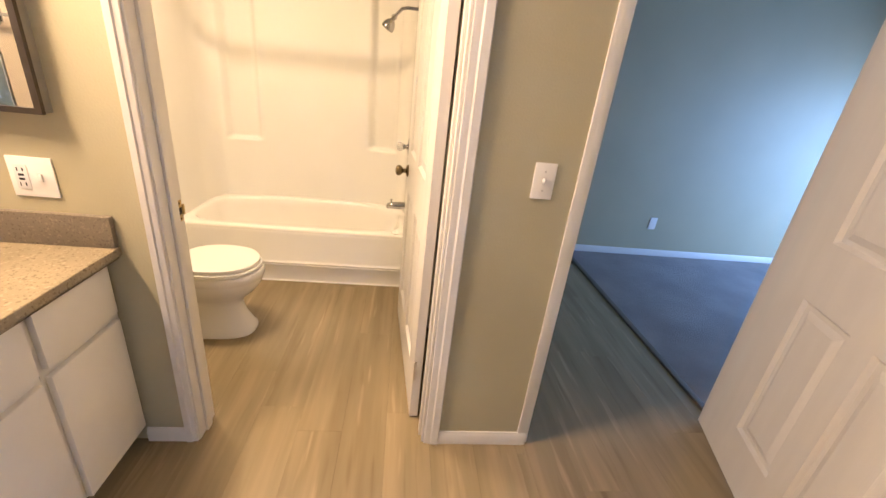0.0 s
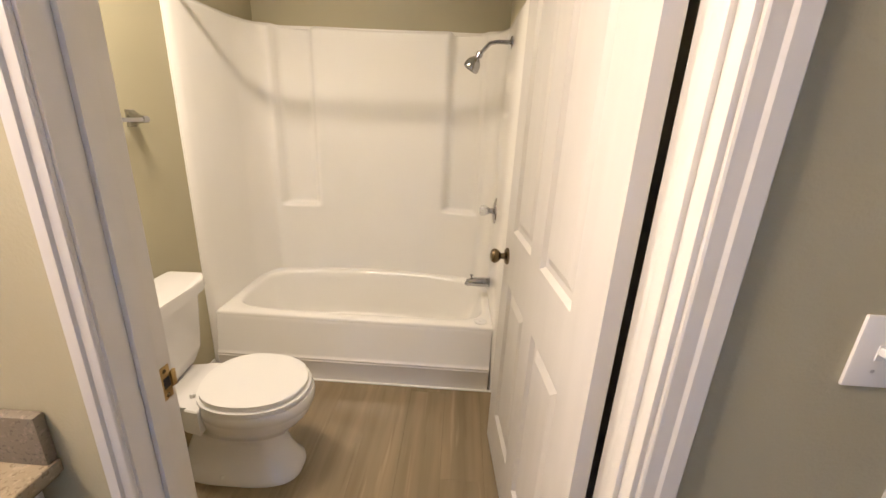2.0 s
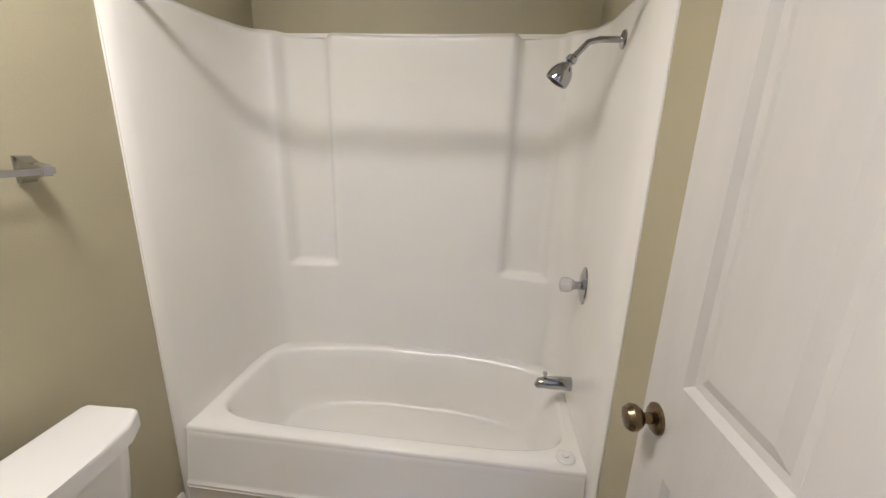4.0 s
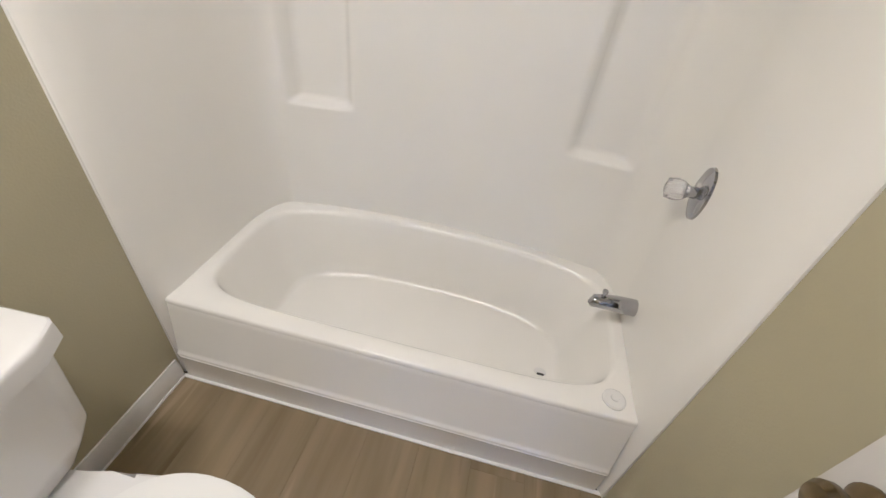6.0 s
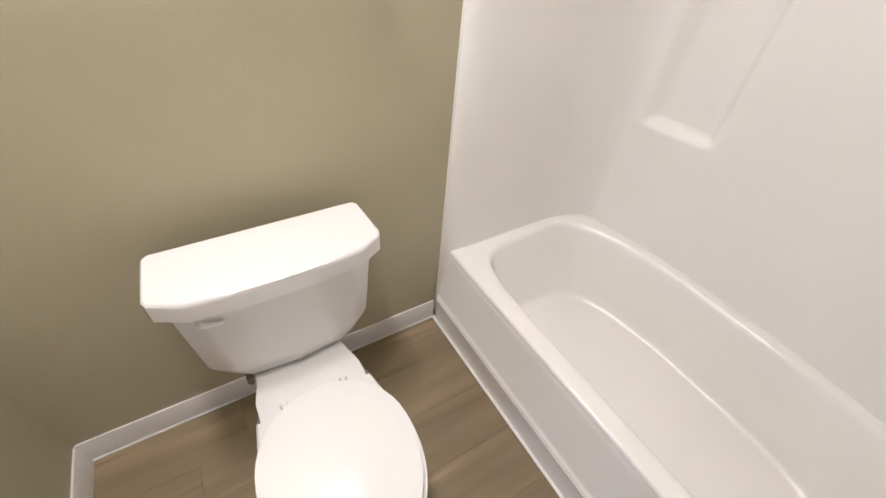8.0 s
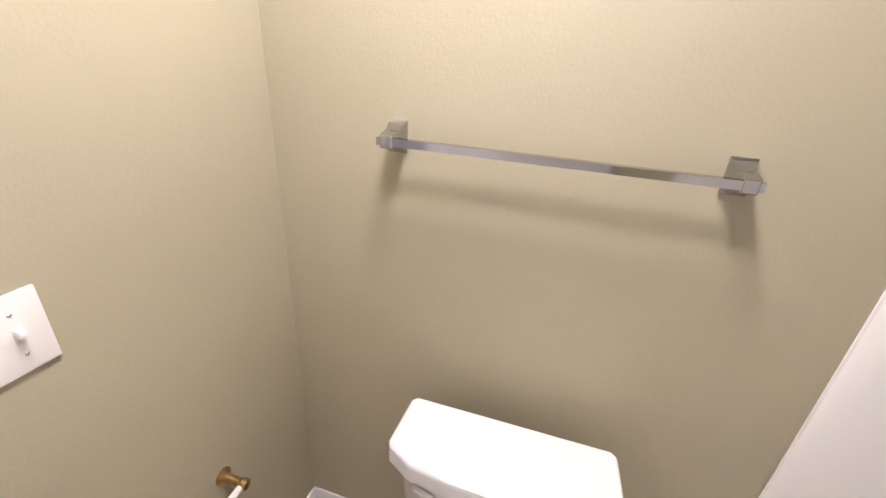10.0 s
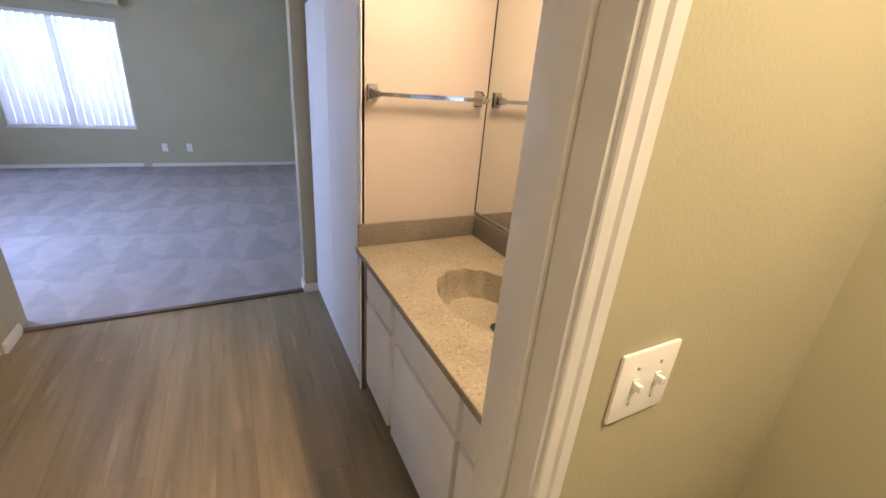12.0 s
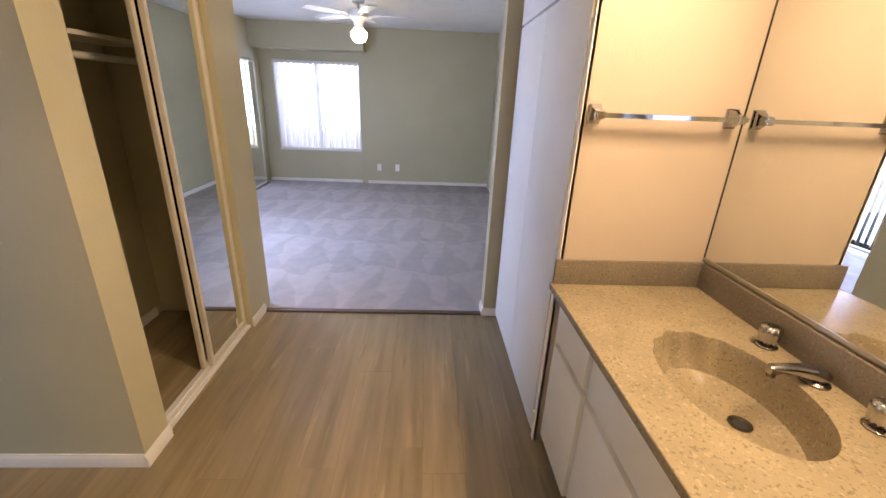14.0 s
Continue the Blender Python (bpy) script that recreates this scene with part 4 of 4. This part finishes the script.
part("board", boxes(((1.95, -2.36, 1.66), (2.25, -1.19, 1.68))), TRIM, sh)
part("cleat", boxes(((2.23, -2.34, 1.58), (2.25, -1.2, 1.66))), TRIM, sh)
bm = bmesh.new()
tube(bm, [(1.97, -2.34, 1.58), (1.97, -1.19, 1.58)], 0.016)
part("hanging_rod", bm, TRIM, sh)

# ---- bedroom ----
for y0, y1, x in ((-6.6, -5.45, 3.08), (-5.5, -4.32, 3.05)):
    sliding_mirror("bedroom_sliding_mirror", x, y0, y1, 1.87)
structure("closet_track_bedroom", boxes(((3.03, -6.62, 0.012), (3.1, -4.3, 0.022))), STRIP, "dark sliding door track", "track")


def bedroom_window():
    t = tagged(new("window_1"), "white framed sliding bedroom window", "window", "", "structure")
    y = BY - 0.09
    part("window_frame", boxes(((WX0, y, WZ0), (WX1, y + 0.05, WZ0 + 0.035)), ((WX0, y, WZ1 - 0.035), (WX1, y + 0.05, WZ1)),
                               ((WX0, y, WZ0 + 0.035), (WX0 + 0.035, y + 0.05, WZ1 - 0.035)), ((WX1 - 0.035, y, WZ0 + 0.035), (WX1, y + 0.05, WZ1 - 0.035)),
                               ((2.19, y, WZ0 + 0.035), (2.235, y + 0.05, WZ1 - 0.035))), TRIM, t)
    for a, b in ((WX0 + 0.035, 2.19), (2.235, WX1 - 0.035)):
        p = part("pane", boxes(((a, y + 0.02, WZ0 + 0.035), (b, y + 0.025, WZ1 - 0.035))), GLASS, t)
        p.visible_shadow = False
    part("window_sill", boxes(((WX0, BY - 0.04, WZ0 - 0.015), (WX1, BY + 0.012, WZ0 + 0.004)), bevel=0.004), TRIM, t)
    b = thing("vertical_blinds", "white vertical blinds turned half open over the window", "blinds")
    part("head_rail", boxes(((WX0 + 0.01, BY - 0.03, WZ1 - 0.045), (WX1 - 0.01, BY + 0.015, WZ1 - 0.003)), bevel=0.004), TRIM, b)
    n = 15
    proto = None
    for i in range(n):
        x = WX0 + 0.07 + i * (WX1 - WX0 - 0.14) / (n - 1)
        if proto is None:
            bm = bmesh.new()
            rr = []
            for z in (-0.65, 0.65):
                rr.append([bm.verts.new((0.044 * u, 0.006 * (1 - u * u), z)) for u in (-1, -0.5, 0, 0.5, 1)])
            skin(bm, rr, False)
            proto = mesh_of("slat", bm, BLIND)
        s = new("slat", proto)
        s.parent = b
        s.matrix_world = pose(x, BY - 0.012, 1.225, 0, 0, 48)
    return t


def patio_door():
    t = tagged(new("door_2"), "white framed sliding glass patio door", "door", "", "structure")
    y0, y1, x = -4.15, -2.75, 3.18
    part("door_frame", boxes(((x, y0, 0.0), (x + 0.05, y0 + 0.045, 2.05)), ((x, y1 - 0.045, 0.0), (x + 0.05, y1, 2.05)), ((x, y0 + 0.045, 2.0), (x + 0.05, y1 - 0.045, 2.05)),
                             ((x, y0 + 0.045, 0.0), (x + 0.05, y1 - 0.045, 0.04)), ((x, -3.48, 0.04), (x + 0.05, -3.42, 2.0))), TRIM, t)
    for a, b in ((y0 + 0.045, -3.48), (-3.42, y1 - 0.045)):
        part("pane", boxes(((x + 0.02, a, 0.04), (x + 0.025, b, 2.0))), GLASS, t).visible_shadow = False
    b = thing("patio_blinds", "white vertical blinds with dark clips over the patio door", "blinds")
    part("head_rail", boxes(((3.06, y0 + 0.02, 2.06), (3.098, y1 - 0.02, 2.10)), bevel=0.004), TRIM, b)
    bm = bmesh.new()
    skin(bm, [[bm.verts.new((0.006 * (1 - u * u), 0.044 * u, z)) for u in (-1, -0.5, 0, 0.5, 1)] for z in (0.12, 2.0)], False)
    slat = mesh_of("slat", bm, BLIND)
    clip = mesh_of("clip", boxes(((-0.004, -0.03, 1.975), (0.004, 0.03, 2.06)), bevel=0.002), DARK)
    weight = mesh_of("weight", boxes(((-0.004, -0.03, 0.085), (0.004, 0.03, 0.135)), bevel=0.002), DARK)
    for i in range(17):
        for name, mesh in (("slat", slat), ("clip", clip), ("weight", weight)):
            s = new(name, mesh)
            s.parent = b
            s.matrix_world = pose(3.085, y0 + 0.06 + i * 0.08, 0, 0, 0, 28)


patio_door()
bedroom_window()
for x in (1.24, 0.93):
    wall_plate("bedroom_outlet", (x, BY + 0.03, 0.29), (-1, 0, 0), (0, 1, 0), 0.07, 0, "small white outlet plate on the bedroom wall")
wall_plate("living_outlet", (3.12, 2.17, 0.33), (1, 0, 0), (0, -1, 0), 0.07, 0, "small white outlet plate on the living room wall")


def ceiling_fan(x, y):
    t = thing("ceiling_fan", "white four-blade ceiling fan with a lit globe", "ceiling fan", at=(x, y, 0))
    bm = bmesh.new()
    lathe(bm, [(0.07, H), (0.065, H - 0.05), (0.03, H - 0.07), (0.0, H - 0.07)])
    part("canopy", bm, TRIM, t)
    bm = bmesh.new()
    tube(bm, [(0, 0, H - 0.06), (0, 0, 2.30)], 0.013)
    part("downrod", bm, TRIM, t)
    bm = bmesh.new()
    lathe(bm, [(0.04, 2.31), (0.09, 2.30), (0.105, 2.27), (0.10, 2.23), (0.06, 2.20), (0.045, 2.16), (0.05, 2.13), (0, 2.13)])
    part("motor", bm, TRIM, t)
    bm = bmesh.new()
    lathe(bm, [(0.04, 2.13), (0.055, 2.12), (0.085, 2.09), (0.09, 2.05), (0.07, 2.01), (0.03, 1.985), (0, 1.98)])
    g = part("globe", bm, BULB, t, "glowing frosted glass globe")
    g.visible_shadow = False
    for k in range(5):
        a = radians(39 + 72 * k)
        bm = bmesh.new()
        rr = []
        for r, w in ((0.17, 0.045), (0.22, 0.058), (0.45, 0.068), (0.58, 0.066), (0.61, 0.05)):
            rr.append([bm.verts.new(Matrix.Rotation(a, 4, "Z") @ Vector((r, u * w, 2.25 + 0.1 * u * w + v))) for u, v in ((-1, 0), (1, 0), (1, 0.006), (-1, 0.006))])
        skin(bm, rr, True)
        bm.faces.new(rr[0][::-1]), bm.faces.new(rr[-1])
        b = part("blade", bm, TRIM, t)
        bm = boxes(((0.08, -0.012, 2.24), (0.2, 0.012, 2.247)))
        bmesh.ops.transform(bm, matrix=Matrix.Rotation(a, 4, "Z"), verts=bm.verts)
        part("blade_iron", bm, TRIM, t)
    bm = bmesh.new()
    tube(bm, [(0.05, 0.0, 2.14), (0.052, 0, 1.80)], 0.0015, 6)
    part("pull_chain", bm, STEEL, t)


ceiling_fan(1.2, -4.8)

# lamps out of view
bl = thing("bath_ceiling_light", "frosted bathroom ceiling light", "ceiling light")
bm = bmesh.new()
lathe(bm, [(0.10, H), (0.10, H - 0.02), (0.06, H - 0.03), (0, H - 0.03)], Matrix.Translation((-0.05, 0.62, 0)))
part("base", bm, TRIM, bl)

structure("transition_bedroom", boxes(((0.0, -2.40, -0.009), (1.55, -2.36, 0.014)), bevel=0.004), STRIP, "dark carpet transition strip", "trim")
structure("transition_living", boxes(((2.325, -1.09, -0.009), (2.36, 2.17, 0.014)), bevel=0.004), STRIP, "dark carpet transition strip", "trim")

# outdoors
structure("ground", boxes(((-60, -120, -0.4), (60, -7.4, -0.3))), mat("pale_paving", (0.42, 0.41, 0.39), 0.9, vary=0.15, scale=1), "pale sunlit paving outside", "ground")
# Pale wall added outside the window to make its view and blinds bright.
structure("bright_backdrop", boxes(((-14, -11.7, -0.3), (22, -11.5, 2.5))), mat("pale_stucco", (0.76, 0.73, 0.68), 0.9, vary=0.1, scale=2), "pale stucco wall added outside so the window reads bright", "wall")
LEAF = mat("leaf_green", (0.07, 0.11, 0.045), 0.7, vary=0.5, scale=3)
BARK = mat("bark", (0.12, 0.085, 0.06), 0.9, vary=0.3, scale=12)


def garden_tree(x, y, height, seed):
    t = thing("garden_tree", "leafy green tree behind the pale backdrop wall", "tree", "garden trees", at=(x, y, -0.3))
    r = random.Random(seed)
    bm = bmesh.new()
    tube(bm, [(0, 0, 0), (0.05, 0.02, height * 0.3), (-0.04, 0.05, height * 0.65)], [0.16, 0.12, 0.06], 8)
    for k in range(5):
        a = k * 1.3
        tube(bm, [(0, 0, height * (0.3 + 0.06 * k)), (0.7 * math.cos(a), 0.7 * math.sin(a), height * (0.5 + 0.06 * k))], [0.06, 0.02], 6)
    part("trunk", bm, BARK, t)
    bm = bmesh.new()
    for k in range(900):
        a, u, v = r.uniform(0, 6.28), r.random() ** 0.5, r.random()
        rad = height * 0.33 * u * (0.55 + 0.45 * math.sin(3.1 * v))
        c = Vector((rad * math.cos(a), rad * math.sin(a), height * (0.36 + 0.62 * v)))
        s1, s2 = Vector((r.gauss(0, 1), r.gauss(0, 1), r.gauss(0, 1))).normalized(), Vector((r.gauss(0, 1), r.gauss(0, 1), r.gauss(0, 1))).normalized()
        bm.faces.new([bm.verts.new(c + 0.16 * (p * s1 + q * s2)) for p, q in ((-1, 0), (0, -0.6), (1, 0), (0, 0.6))])
    part("crown", bm, LEAF, t, smooth=0)


for x, y, h, seed in ((-3, -17, 5.2, 1), (1.2, -18.5, 6.0, 2), (4.6, -17.2, 5.0, 3), (8.0, -18.8, 6.2, 4), (12.5, -17.5, 5.4, 5)):
    garden_tree(x, y, h, seed)

# ---- floor planks ----
floor = tagged(new("floor"), "oak-look vinyl plank floor", "floor", "", "structure")
PW, PL = 0.18, 1.22
rng = random.Random(5)
meshes = {}
regions = ((XW, 1.36, -2.36, 1.31), (1.36, 2.325, -2.36, 2.17))
for rx0, rx1, ry0, ry1 in regions:
    x = rx0
    while x < rx1 - 0.01:
        xe = min(x + PW, rx1)
        y = ry0 - rng.random() * PL
        while y < ry1:
            a, b = max(y, ry0), min(y + PL, ry1)
            if b - a > 0.02:
                key = (round(xe - x, 3), round(b - a, 3))
                if key not in meshes:
                    bm = boxes(((0.0002, 0.0002, -0.009), (key[0] - 0.0002, key[1] - 0.0002, 0)), bevel=0.0005, segments=1)
                    meshes[key] = mesh_of("plank", bm, OAK, 0)
                p = new("plank", meshes[key])
                p.parent = floor
                p.location = (x, a, 0)
            y += PL
        x = xe
